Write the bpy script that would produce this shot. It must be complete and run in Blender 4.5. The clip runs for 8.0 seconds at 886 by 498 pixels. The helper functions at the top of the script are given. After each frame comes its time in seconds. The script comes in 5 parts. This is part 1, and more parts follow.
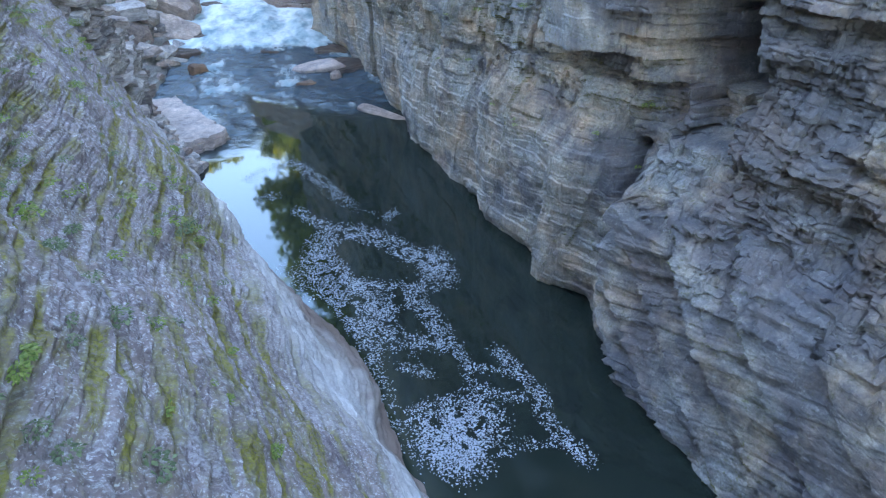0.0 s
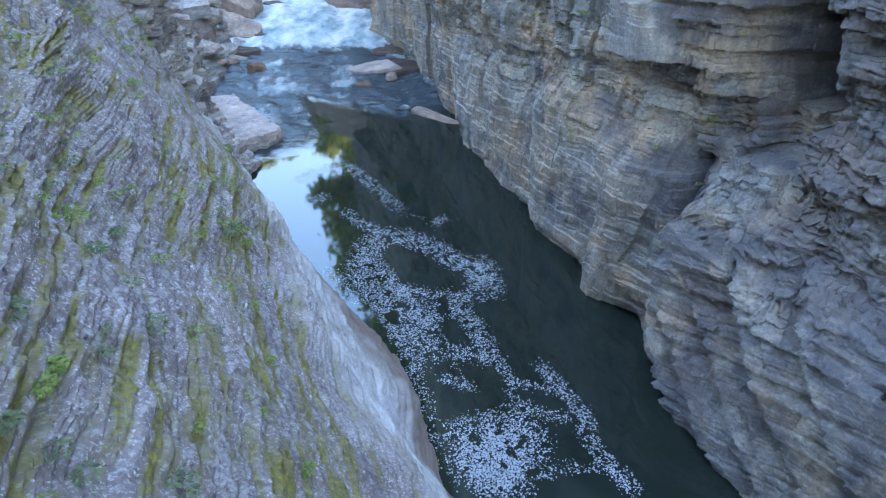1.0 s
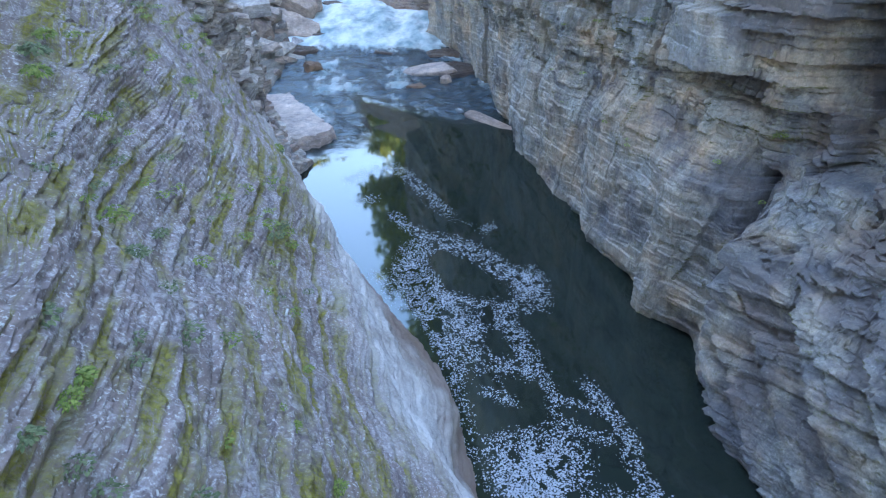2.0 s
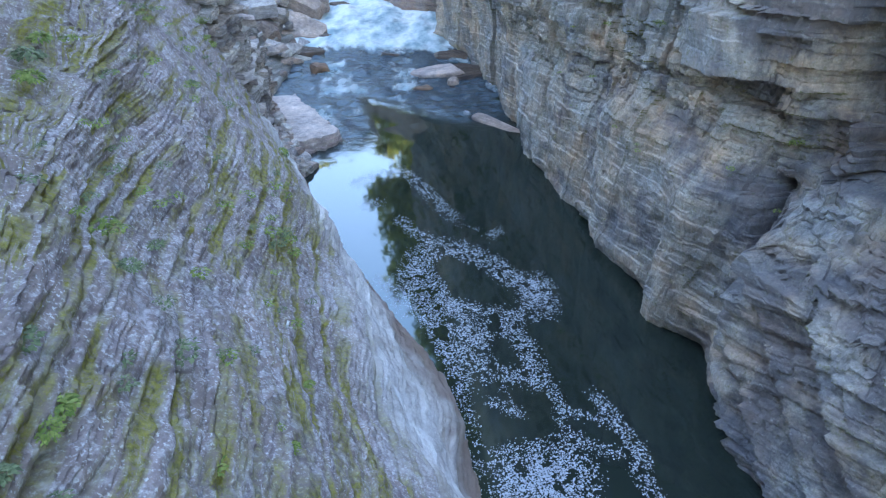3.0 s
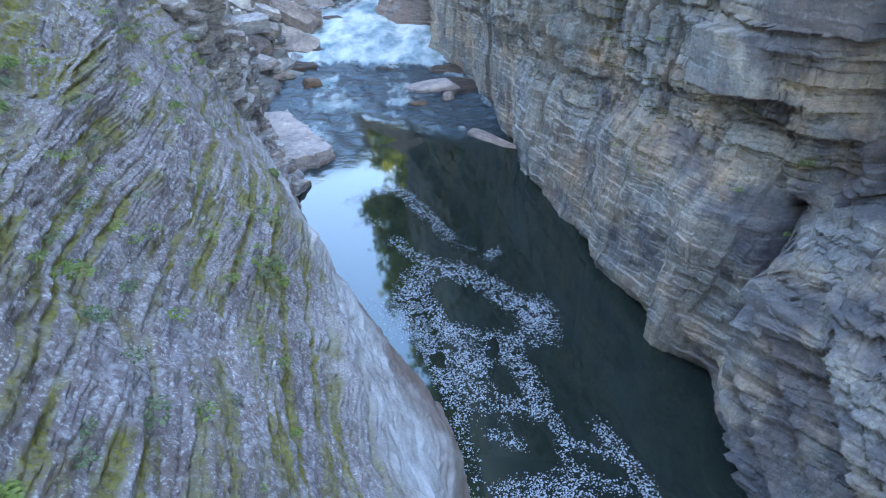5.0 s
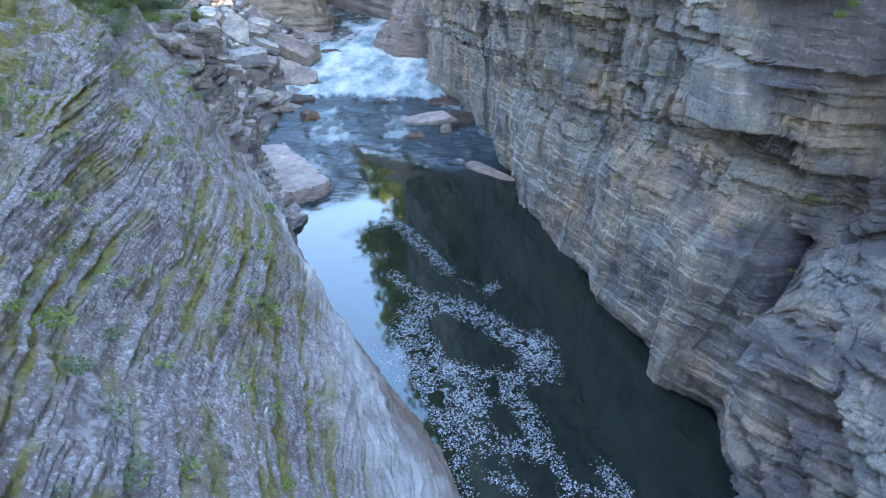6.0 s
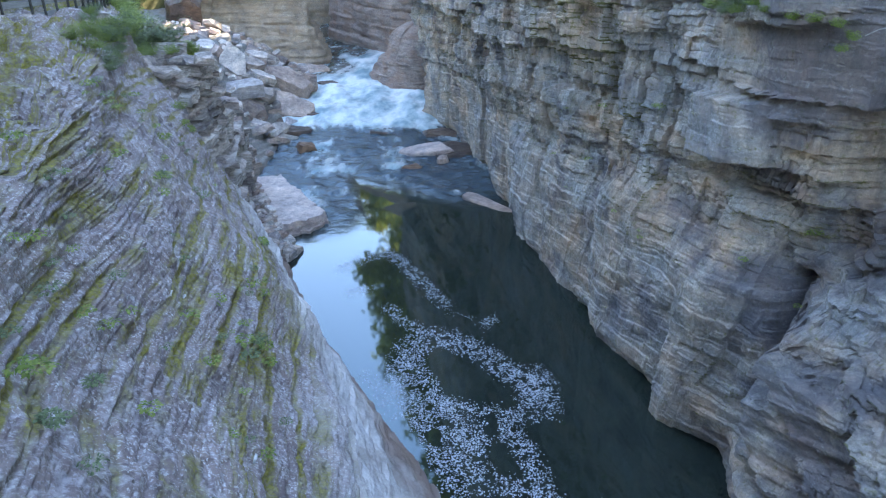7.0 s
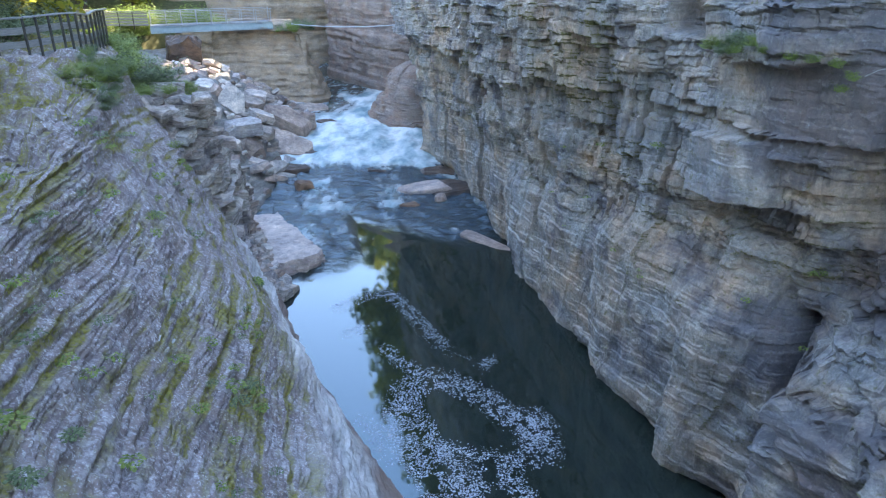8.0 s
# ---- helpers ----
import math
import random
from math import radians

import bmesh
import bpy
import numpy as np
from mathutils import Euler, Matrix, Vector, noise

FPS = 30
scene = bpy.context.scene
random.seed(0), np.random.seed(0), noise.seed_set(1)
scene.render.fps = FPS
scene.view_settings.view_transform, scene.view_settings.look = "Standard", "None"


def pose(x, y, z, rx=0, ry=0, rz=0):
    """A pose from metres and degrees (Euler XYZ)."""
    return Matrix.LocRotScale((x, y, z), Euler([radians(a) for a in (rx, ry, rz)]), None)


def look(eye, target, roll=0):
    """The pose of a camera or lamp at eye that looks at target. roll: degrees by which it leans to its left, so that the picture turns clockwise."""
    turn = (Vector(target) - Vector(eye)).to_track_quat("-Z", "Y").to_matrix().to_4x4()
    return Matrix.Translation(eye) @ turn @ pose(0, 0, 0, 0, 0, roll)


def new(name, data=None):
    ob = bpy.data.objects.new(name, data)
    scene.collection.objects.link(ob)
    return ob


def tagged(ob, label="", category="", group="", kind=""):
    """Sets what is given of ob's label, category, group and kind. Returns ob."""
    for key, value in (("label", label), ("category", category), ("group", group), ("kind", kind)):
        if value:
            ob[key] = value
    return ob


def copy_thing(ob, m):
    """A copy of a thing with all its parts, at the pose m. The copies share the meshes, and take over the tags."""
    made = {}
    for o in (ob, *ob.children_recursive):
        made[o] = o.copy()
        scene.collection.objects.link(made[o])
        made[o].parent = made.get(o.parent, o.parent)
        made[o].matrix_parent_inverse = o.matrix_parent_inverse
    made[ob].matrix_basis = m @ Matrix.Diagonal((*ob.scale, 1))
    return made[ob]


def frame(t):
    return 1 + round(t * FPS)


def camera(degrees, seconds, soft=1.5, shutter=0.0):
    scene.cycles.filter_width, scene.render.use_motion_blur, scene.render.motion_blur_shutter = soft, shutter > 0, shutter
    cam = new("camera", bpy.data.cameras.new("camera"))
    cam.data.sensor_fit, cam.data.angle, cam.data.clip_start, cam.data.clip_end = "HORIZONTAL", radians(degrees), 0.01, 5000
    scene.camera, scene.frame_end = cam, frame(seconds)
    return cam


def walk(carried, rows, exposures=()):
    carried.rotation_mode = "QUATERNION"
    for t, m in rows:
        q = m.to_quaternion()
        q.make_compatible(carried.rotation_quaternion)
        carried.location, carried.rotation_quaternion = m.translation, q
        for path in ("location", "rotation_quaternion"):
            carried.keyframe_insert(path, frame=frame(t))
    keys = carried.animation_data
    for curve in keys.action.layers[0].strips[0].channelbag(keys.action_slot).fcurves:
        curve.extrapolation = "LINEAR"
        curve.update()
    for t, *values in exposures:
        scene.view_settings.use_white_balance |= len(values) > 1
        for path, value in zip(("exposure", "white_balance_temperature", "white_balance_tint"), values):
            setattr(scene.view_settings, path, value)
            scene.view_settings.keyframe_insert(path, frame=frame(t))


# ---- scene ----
cam = camera(65.4, 8.0, 1.2)
PATH = [
    (0, (-0.134, 0.681, 14.599), (-0.071, 2.359, 13.513), 0.3),
    (0.5, (-0.101, 0.951, 14.581), (-0.109, 2.632, 13.497), 0.2),
    (1, (-0.082, 1.205, 14.56), (-0.161, 2.885, 13.477), 0.2),
    (1.5, (-0.076, 1.447, 14.538), (-0.226, 3.122, 13.456), 0.1),
    (2, (-0.081, 1.679, 14.515), (-0.299, 3.349, 13.435), 0.1),
    (2.2, (-0.086, 1.77, 14.505), (-0.326, 3.437, 13.426), 0.1),
    (3.3, (-0.136, 2.259, 14.454), (-0.372, 3.926, 13.375), -0.0),
    (3.5, (-0.149, 2.346, 14.446), (-0.383, 4.013, 13.366), -0.0),
    (4, (-0.184, 2.564, 14.424), (-0.412, 4.231, 13.343), -0.1),
    (4.5, (-0.222, 2.78, 14.405), (-0.449, 4.451, 13.329), -0.1),
    (6, (-0.334, 3.41, 14.357), (-0.56, 5.139, 13.378), -0.1),
    (6.5, (-0.363, 3.608, 14.345), (-0.587, 5.357, 13.4), -0.1),
    (7, (-0.384, 3.795, 14.334), (-0.606, 5.564, 13.428), -0.1),
    (7.5, (-0.394, 3.967, 14.325), (-0.616, 5.759, 13.464), -0.1),
    (8, (-0.391, 4.12, 14.317), (-0.614, 5.934, 13.505), -0.1),
]
walk(cam, [(t, look(eye, target, roll)) for t, eye, target, roll in PATH], [(0, 3.85, 7520, 12), (6, 3.81, 7480, 12), (8, 3.69, 7360, 13)])

# ---- light ----
SUN_ELEV, SUN_AZ = 34.0, 30.0      # degrees; azimuth clockwise from +y
world = bpy.data.worlds.new("world")
scene.world = world
world.use_nodes = True
wn = world.node_tree
sky = wn.nodes.new("ShaderNodeTexSky")
sky.sky_type = "NISHITA"
sky.sun_disc = False
sky.dust_density, sky.air_density, sky.ozone_density = 0.1, 1.2, 1.6
sky.altitude = 2500
sky.sun_elevation = radians(SUN_ELEV)
sky.sun_rotation = radians(SUN_AZ)
bg = wn.nodes["Background"]
bg.inputs["Strength"].default_value = 0.15
wn.links.new(sky.outputs["Color"], bg.inputs["Color"])
sun = new("sun", bpy.data.lights.new("sun", "SUN"))
sun.data.energy, sun.data.angle, sun.data.color = 4.0, radians(0.6), (1.0, 0.93, 0.82)
to_sun = Vector((math.sin(radians(SUN_AZ)) * math.cos(radians(SUN_ELEV)), math.cos(radians(SUN_AZ)) * math.cos(radians(SUN_ELEV)), math.sin(radians(SUN_ELEV))))
sun.matrix_world = look(to_sun * 80, (0, 0, 0))

# ---- the gorge's own axes: s along the river, u to its left bank ----
OX, OY, DX, DY = -4.1, 18.6, -0.5, 0.866


def place(s, u, z):
    return np.stack(np.broadcast_arrays(OX + s * DX - u * DY, OY + s * DY + u * DX, z), -1)


def spot(s, u, z):
    return Vector(place(s, u, z).tolist())


# ---- noise ----
def rnd(*ints):
    """A repeatable number from 0 to 1 for whole numbers."""
    h = np.zeros(np.broadcast(*ints).shape, np.uint64) + np.uint64(1469598103934665603)
    for v in ints:
        h = (h ^ (np.asarray(v).astype(np.int64).astype(np.uint64) + np.uint64(0x9E3779B97F4A7C15))) * np.uint64(1099511628211)
        h ^= h >> np.uint64(29)
    h = h * np.uint64(0xBF58476D1CE4E5B9)
    h ^= h >> np.uint64(32)
    return (h & np.uint64(0xFFFFFF)).astype(float) / float(0xFFFFFF)


def vnoise(x, y, z=0.0, seed=0):
    x, y, z = np.broadcast_arrays(np.asarray(x, float), y, z)
    i, j, k = np.floor(x), np.floor(y), np.floor(z)
    fx, fy, fz = x - i, y - j, z - k
    fx, fy, fz = (f * f * f * (f * (f * 6 - 15) + 10) for f in (fx, fy, fz))
    out = 0.0
    for a in (0, 1):
        for b in (0, 1):
            for c in (0, 1):
                w = (fx if a else 1 - fx) * (fy if b else 1 - fy) * (fz if c else 1 - fz)
                out = out + w * rnd(i + a, j + b, k + c, seed)
    return out * 2 - 1


def fbm(x, y, z=0.0, octaves=4, seed=0):
    out, amp = 0.0, 0.5
    for n in range(octaves):
        out = out + amp * vnoise(x * 2**n, y * 2**n, np.asarray(z) * 2**n, seed + n)
        amp *= 0.5
    return out


def step(a, b, v):
    f = np.clip((v - a) / (b - a), 0, 1)
    return f * f * (3 - 2 * f)


def beds(s, b, thin, thick, block, seed, own=0.9):
    """How far each bed of rock stands out, about -1 to 1, for places s along and b up through the layers; with a number of its own for each bed."""
    r = np.random.RandomState(seed)
    edges = np.cumsum(np.r_[-40, thin + (thick - thin) * r.rand(int(140 / (thin + thick)) * 2) ** 1.6])
    n = np.clip(np.searchsorted(edges, b) - 1, 0, len(edges) - 2)
    f = (b - edges[n]) / (edges[n + 1] - edges[n])
    length = block * (0.45 + 1.5 * rnd(n, seed + 3))
    run = s / length + 10 * rnd(n, seed + 5) + 0.25 * vnoise(s / length * 0.7, n * 1.7, 0, seed)
    cell = np.floor(run)
    g = run - cell
    out = own * (rnd(n, seed + 1) - 0.5) + (2.0 - own) * (rnd(n, cell, seed + 2) - 0.5) + 0.9 * (rnd(n, cell, seed + 7) - 0.5) * (g - 0.5) + 0.4 * (rnd(n, cell, seed + 8) - 0.4) * (f - 0.5)
    out = out - 0.2 * np.clip((np.abs(2 * f - 1) - 0.8) / 0.2, 0, 1) ** 2 - 0.3 * np.clip((np.abs(2 * g - 1) - 0.93) / 0.07, 0, 1) ** 2
    return out, n, np.minimum(f, 1 - f) * (edges[n + 1] - edges[n])


# ---- mesh helpers ----
def grid(name, v, material, strata=None, smooth=True, flip=False, wear=None):
    """A sheet from a grid of places, shape (rows, columns, 3)."""
    ni, nj = v.shape[:2]
    ids = np.arange(ni * nj).reshape(ni, nj)
    q = np.stack([ids[:-1, :-1], ids[1:, :-1], ids[1:, 1:], ids[:-1, 1:]], -1).reshape(-1, 4)
    if flip:
        q = q[:, ::-1]
    me = bpy.data.meshes.new(name)
    me.vertices.add(ni * nj)
    me.vertices.foreach_set("co", v.reshape(-1).astype(np.float32))
    me.loops.add(q.size)
    me.loops.foreach_set("vertex_index", q.reshape(-1).astype(np.int32))
    me.polygons.add(len(q))
    me.polygons.foreach_set("loop_start", np.arange(0, q.size, 4, dtype=np.int32))
    me.polygons.foreach_set("use_smooth", np.full(len(q), smooth))
    if strata is not None:
        at = me.attributes.new("strata", "FLOAT_VECTOR", "POINT")
        at.data.foreach_set("vector", strata.reshape(-1).astype(np.float32))
    if wear is not None:
        at = me.attributes.new("wear", "FLOAT_VECTOR", "POINT")
        at.data.foreach_set("vector", wear.reshape(-1).astype(np.float32))
    me.update(calc_edges=True)
    me.materials.append(material)
    return new(name, me)


def soup(name, verts, faces, material, parent=None, smooth=False):
    me = bpy.data.meshes.new(name)
    me.from_pydata(verts, [], faces)
    me.update()
    me.materials.append(material)
    if smooth:
        me.polygons.foreach_set("use_smooth", [True] * len(me.polygons))
    ob = new(name, me)
    if parent:
        ob.parent = parent
    return ob


def part(name, bm, material, parent, label=""):
    me = bpy.data.meshes.new(name)
    bm.to_mesh(me)
    bm.free()
    me.materials.append(material)
    ob = new(name, me)
    ob.parent = parent
    return tagged(ob, label)


def bar(bm, a, b, w, h, bevel=0.01):
    """A bevelled beam from a to b, w wide and h high."""
    a, b = Vector(a), Vector(b)
    d = b - a
    m = Matrix.Translation((a + b) / 2) @ d.to_track_quat("Y", "Z").to_matrix().to_4x4() @ Matrix.Diagonal((w, d.length, h, 1))
    made = bmesh.ops.create_cube(bm, size=1, matrix=m)
    if bevel:
        edges = list({e for v in made["verts"] for e in v.link_edges})
        bmesh.ops.bevel(bm, geom=edges, offset=bevel, segments=1, affect="EDGES")


# ---- materials ----
def material(name, rough=0.8, spec=0.3):
    m = bpy.data.materials.new(name)
    m.use_nodes = True
    b = m.node_tree.nodes["Principled BSDF"]
    b.inputs["Roughness"].default_value = rough
    b.inputs["Specular IOR Level"].default_value = spec
    return m, m.node_tree, b


def node(nt, kind, **values):
    n = nt.nodes.new(kind)
    for key, value in values.items():
        if key in n.inputs:
            n.inputs[key].default_value = value
    return n


def noise_node(nt, coord, scale, detail=6.0, rough=0.6, stretch=None, turn=0.0):
    if stretch:
        mp = node(nt, "ShaderNodeMapping", Scale=stretch, Rotation=(0, 0, turn))
        nt.links.new(coord, mp.inputs["Vector"])
        coord = mp.outputs["Vector"]
    n = node(nt, "ShaderNodeTexNoise", Scale=scale, Detail=detail, Roughness=rough)
    nt.links.new(coord, n.inputs["Vector"])
    return n.outputs["Fac"]


def ramp(nt, fac, stops):
    r = nt.nodes.new("ShaderNodeValToRGB")
    els = r.color_ramp.elements
    while len(els) < len(stops):
        els.new(0.5)
    for e, (pos, col) in zip(els, stops):
        e.position = pos
        e.color = (*col, 1) if len(col) == 3 else col
    nt.links.new(fac, r.inputs["Fac"])
    return r.outputs["Color"]


def mixed(nt, fac, a, b, mode="MIX"):
    m = nt.nodes.new("ShaderNodeMix")
    m.data_type, m.blend_type = "RGBA", mode
    for value, key in ((fac, 0), (a, 6), (b, 7)):
        if isinstance(value, (int, float)):
            m.inputs[key].default_value = value
        elif isinstance(value, tuple):
            m.inputs[key].default_value = (*value, 1)
        else:
            nt.links.new(value, m.inputs[key])
    return m.outputs[2]


def mask(nt, fac, lo, hi):
    r = node(nt, "ShaderNodeMapRange")
    r.inputs["From Min"].default_value, r.inputs["From Max"].default_value = lo, hi
    nt.links.new(fac, r.inputs["Value"])
    return r.outputs["Result"]


def times(nt, a, b, op="MULTIPLY"):
    m = nt.nodes.new("ShaderNodeMath")
    m.operation = op
    for k, v in enumerate((a, b)):
        if isinstance(v, (int, float)):
            m.inputs[k].default_value = v
        else:
            nt.links.new(v, m.inputs[k])
    return m.outputs[0]


def bump(nt, bsdf, fac, strength, distance):
    b = node(nt, "ShaderNodeBump", Strength=strength, Distance=distance)
    nt.links.new(fac, b.inputs["Height"])
    old = bsdf.inputs["Normal"].links
    if old:
        nt.links.new(old[0].from_socket, b.inputs["Normal"])
    nt.links.new(b.outputs["Normal"], bsdf.inputs["Normal"])


def rock(name, dark, light, warm, warm_amount=0.5, moss=0.0, lichen=0.3, fine=1.0, loose=False, slate=0.0, seams=0.55):
    """Layered rock: the attribute "strata" holds the height through the layers and the way along them;
    "wear" holds how far the river has polished it and its mossy grooves, on the right cliff a darker near end and mossy
    overhangs."""
    m, nt, b = material(name, 0.85, 0.25)
    ob = nt.nodes.new("ShaderNodeTexCoord").outputs["Object"]
    if loose:
        tilt = node(nt, "ShaderNodeMapping", Rotation=(0.1, 1.5, 0.3))
        nt.links.new(ob, tilt.inputs["Vector"])
        st = tilt.outputs["Vector"]
    else:
        at = nt.nodes.new("ShaderNodeAttribute")
        at.attribute_name = "strata"
        st = at.outputs["Vector"]
    info = nt.nodes.new("ShaderNodeObjectInfo").outputs["Random"] if loose else None
    band = noise_node(nt, st, 1.0, 4 if slate else 8, 0.6 if slate else 0.7, (4.0 * fine, 0.45, 1.0))
    lamina = noise_node(nt, st, 1.0, 5, 0.7, (26.0 * fine, 2.2, 1.0))
    patch = noise_node(nt, ob, 0.8, 6, 0.65)
    grain = noise_node(nt, ob, 11.0, 9, 0.8)
    chips = noise_node(nt, ob, 30.0, 5, 0.8)
    mid = tuple((p + q) / 2 for p, q in zip(dark, light))
    col = ramp(nt, band, [(0.2, dark), (0.5, mid), (0.82, light)] if moss else [(0.26, dark), (0.5, mid), (0.78, light)])
    col = mixed(nt, 0.8, col, ramp(nt, patch, [(0.32, (0.62, 0.63, 0.66)), (0.5, (1.0, 1.0, 1.0)), (0.68, (1.3, 1.27, 1.22))]), "MULTIPLY")
    col = mixed(nt, 0.6 if moss or loose else 0.9, col, ramp(nt, grain, [(0.3, (0.5, 0.5, 0.53)), (0.5, (0.95, 0.95, 0.95)), (0.68, (1.45, 1.43, 1.4))]), "MULTIPLY")
    col = mixed(nt, 0.2 if slate else 0.35, col, ramp(nt, lamina, [(0.35, (0.65, 0.65, 0.68)), (0.6, (1.15, 1.14, 1.1))]), "MULTIPLY")
    rust = noise_node(nt, ob, 0.9, 6, 0.65, (1.0, 1.0, 1.6), 0.9 if slate else 0.0)
    rusty = times(nt, mask(nt, rust, 0.44, 0.64), warm_amount)
    col = mixed(nt, rusty, col, mixed(nt, 0.65, col, warm))
    if loose:
        seam = noise_node(nt, st, 1.0, 6, 0.75, (7.0 * fine, 0.8, 0.8))
        col = mixed(nt, seams, col, ramp(nt, seam, [(0.34, (0.4, 0.39, 0.4)), (0.46, (0.9, 0.9, 0.9)), (0.6, (1.1, 1.1, 1.1)), (0.7, (1.5, 1.48, 1.44))]), "MULTIPLY")
        blot = noise_node(nt, ob, 2.6, 7, 0.7)
        col = mixed(nt, 0.6, col, ramp(nt, blot, [(0.34, (0.5, 0.5, 0.52)), (0.5, (1.0, 1.0, 1.0)), (0.66, (1.4, 1.38, 1.34))]), "MULTIPLY")
        col = mixed(nt, 0.85, col, ramp(nt, info, [(0.0, (0.7, 0.68, 0.7)), (0.35, (1.0, 0.85, 0.78)), (0.65, (1.25, 1.2, 1.15)), (1.0, (0.95, 0.8, 0.72))]), "MULTIPLY")
    if slate:
        hue = noise_node(nt, ob, 0.33, 5, 0.6, (1.0, 1.0, 1.2), 0.7)
        col = mixed(nt, 0.9, col, ramp(nt, hue, [(0.36, (0.86, 0.95, 1.07)), (0.5, (1.01, 1.0, 0.99)), (0.63, (1.21, 1.03, 0.88))]), "MULTIPLY")
        streaks = noise_node(nt, ob, 1.0, 6, 0.7, (1.6, 1.6, 0.35))
        col = mixed(nt, 0.8, col, ramp(nt, streaks, [(0.36, (0.66, 0.67, 0.7)), (0.5, (1.0, 1.0, 1.0)), (0.64, (1.25, 1.25, 1.24))]), "MULTIPLY")
        sl = noise_node(nt, ob, 0.45, 5, 0.65)
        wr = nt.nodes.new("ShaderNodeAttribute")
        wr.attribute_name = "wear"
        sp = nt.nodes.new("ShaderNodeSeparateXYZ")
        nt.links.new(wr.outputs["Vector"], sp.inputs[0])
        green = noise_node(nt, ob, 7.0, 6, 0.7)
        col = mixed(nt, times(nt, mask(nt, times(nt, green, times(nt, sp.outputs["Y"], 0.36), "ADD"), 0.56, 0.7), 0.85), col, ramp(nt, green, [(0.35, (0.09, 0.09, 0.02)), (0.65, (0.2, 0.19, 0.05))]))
        # X turns the stone darker towards the cliff's near end
        sl = times(nt, sl, times(nt, sp.outputs["X"], 0.135), "ADD")
        col = mixed(nt, times(nt, mask(nt, sl, 0.52, 0.64), slate), col, mixed(nt, 0.75, col, (0.1, 0.1, 0.125)))
    if lichen:
        li = noise_node(nt, ob, 5.0, 10, 0.8)
        col = mixed(nt, times(nt, mask(nt, li, 0.57, 0.66), lichen), col, (0.56, 0.57, 0.55))
    if moss:
        crust = noise_node(nt, ob, 5.5, 9, 0.78)
        spread = noise_node(nt, ob, 0.7, 5, 0.65)
        cm = times(nt, mask(nt, times(nt, crust, times(nt, times(nt, spread, 0.5, "SUBTRACT"), 0.4), "ADD"), 0.48, 0.58), 0.6)
        col = mixed(nt, cm, col, ramp(nt, grain, [(0.3, (0.35, 0.325, 0.345)), (0.65, (0.68, 0.645, 0.665))]))
        fl = noise_node(nt, ob, 22.0, 3, 0.6)
        col = mixed(nt, times(nt, mask(nt, fl, 0.59, 0.615), times(nt, mask(nt, patch, 0.36, 0.55), 0.9)), col, (0.72, 0.72, 0.72))
        pit = noise_node(nt, ob, 17.0, 4, 0.7, (1.0, 1.0, 1.5))
        col = mixed(nt, times(nt, mask(nt, pit, 0.6, 0.68), 0.35), col, (0.07, 0.06, 0.065))
        wr = nt.nodes.new("ShaderNodeAttribute")
        wr.attribute_name = "wear"
        sp = nt.nodes.new("ShaderNodeSeparateXYZ")
        nt.links.new(wr.outputs["Vector"], sp.inputs[0])
        pale = mixed(nt, 0.6, ramp(nt, band, [(0.35, (0.48, 0.475, 0.465)), (0.65, (0.86, 0.84, 0.81))]), ramp(nt, patch, [(0.35, (0.5, 0.42, 0.36)), (0.6, (1.1, 1.1, 1.1))]), "MULTIPLY")
        col = mixed(nt, times(nt, sp.outputs["X"], 0.85), col, pale)
        col = mixed(nt, times(nt, sp.outputs["Z"], 0.8), col, (0.2, 0.12, 0.085))
        mo = noise_node(nt, st, 1.0, 7, 0.68, (3.0, 0.3, 1.0))
        area = noise_node(nt, ob, 0.42, 6, 0.65)
        mk = times(nt, mask(nt, times(nt, mo, times(nt, sp.outputs["Y"], 0.32), "ADD"), 0.51, 0.62), mask(nt, area, 0.36, 0.5))
        mk = times(nt, mk, mask(nt, grain, 0.36, 0.52))
        mk = times(nt, mk, times(nt, 1.0, sp.outputs["X"], "SUBTRACT"))
        green = ramp(nt, noise_node(nt, ob, 9.0, 6, 0.7), [(0.3, (0.07, 0.064, 0.012)), (0.5, (0.23, 0.205, 0.018)), (0.7, (0.4, 0.35, 0.045))])
        col = mixed(nt, times(nt, mk, moss * 0.95), col, green)
    nt.links.new(col, b.inputs["Base Color"])
    bump(nt, b, patch, 0.5, 0.05 if loose else 0.2)
    if loose:
        bump(nt, b, seam, seams, 0.05)
        bump(nt, b, blot, 0.6 * seams, 0.06)
    bump(nt, b, lamina, 0.2 if slate else 0.35, 0.03)
    bump(nt, b, grain, 0.7 if loose else 0.9, 0.018 if loose else 0.05)
    bump(nt, b, chips, 0.7, 0.02)
    return m


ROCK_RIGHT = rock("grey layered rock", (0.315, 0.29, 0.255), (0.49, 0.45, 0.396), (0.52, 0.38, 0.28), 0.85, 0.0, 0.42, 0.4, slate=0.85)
ROCK_SLAB = rock("violet grey mossy rock", (0.22, 0.178, 0.178), (0.435, 0.362, 0.362), (0.34, 0.25, 0.19), 0.6, 0.95, 0.75, 0.5)
ROCK_PALE = rock("pale ledge rock", (0.17, 0.165, 0.16), (0.38, 0.365, 0.34), (0.3, 0.23, 0.17), 0.6, 0.0, 0.3)
ROCK_LOOSE = rock("pale loose rock", (0.26, 0.25, 0.24), (0.48, 0.455, 0.43), (0.4, 0.29, 0.23), 0.6, 0.0, 0.3, 1.0, True)
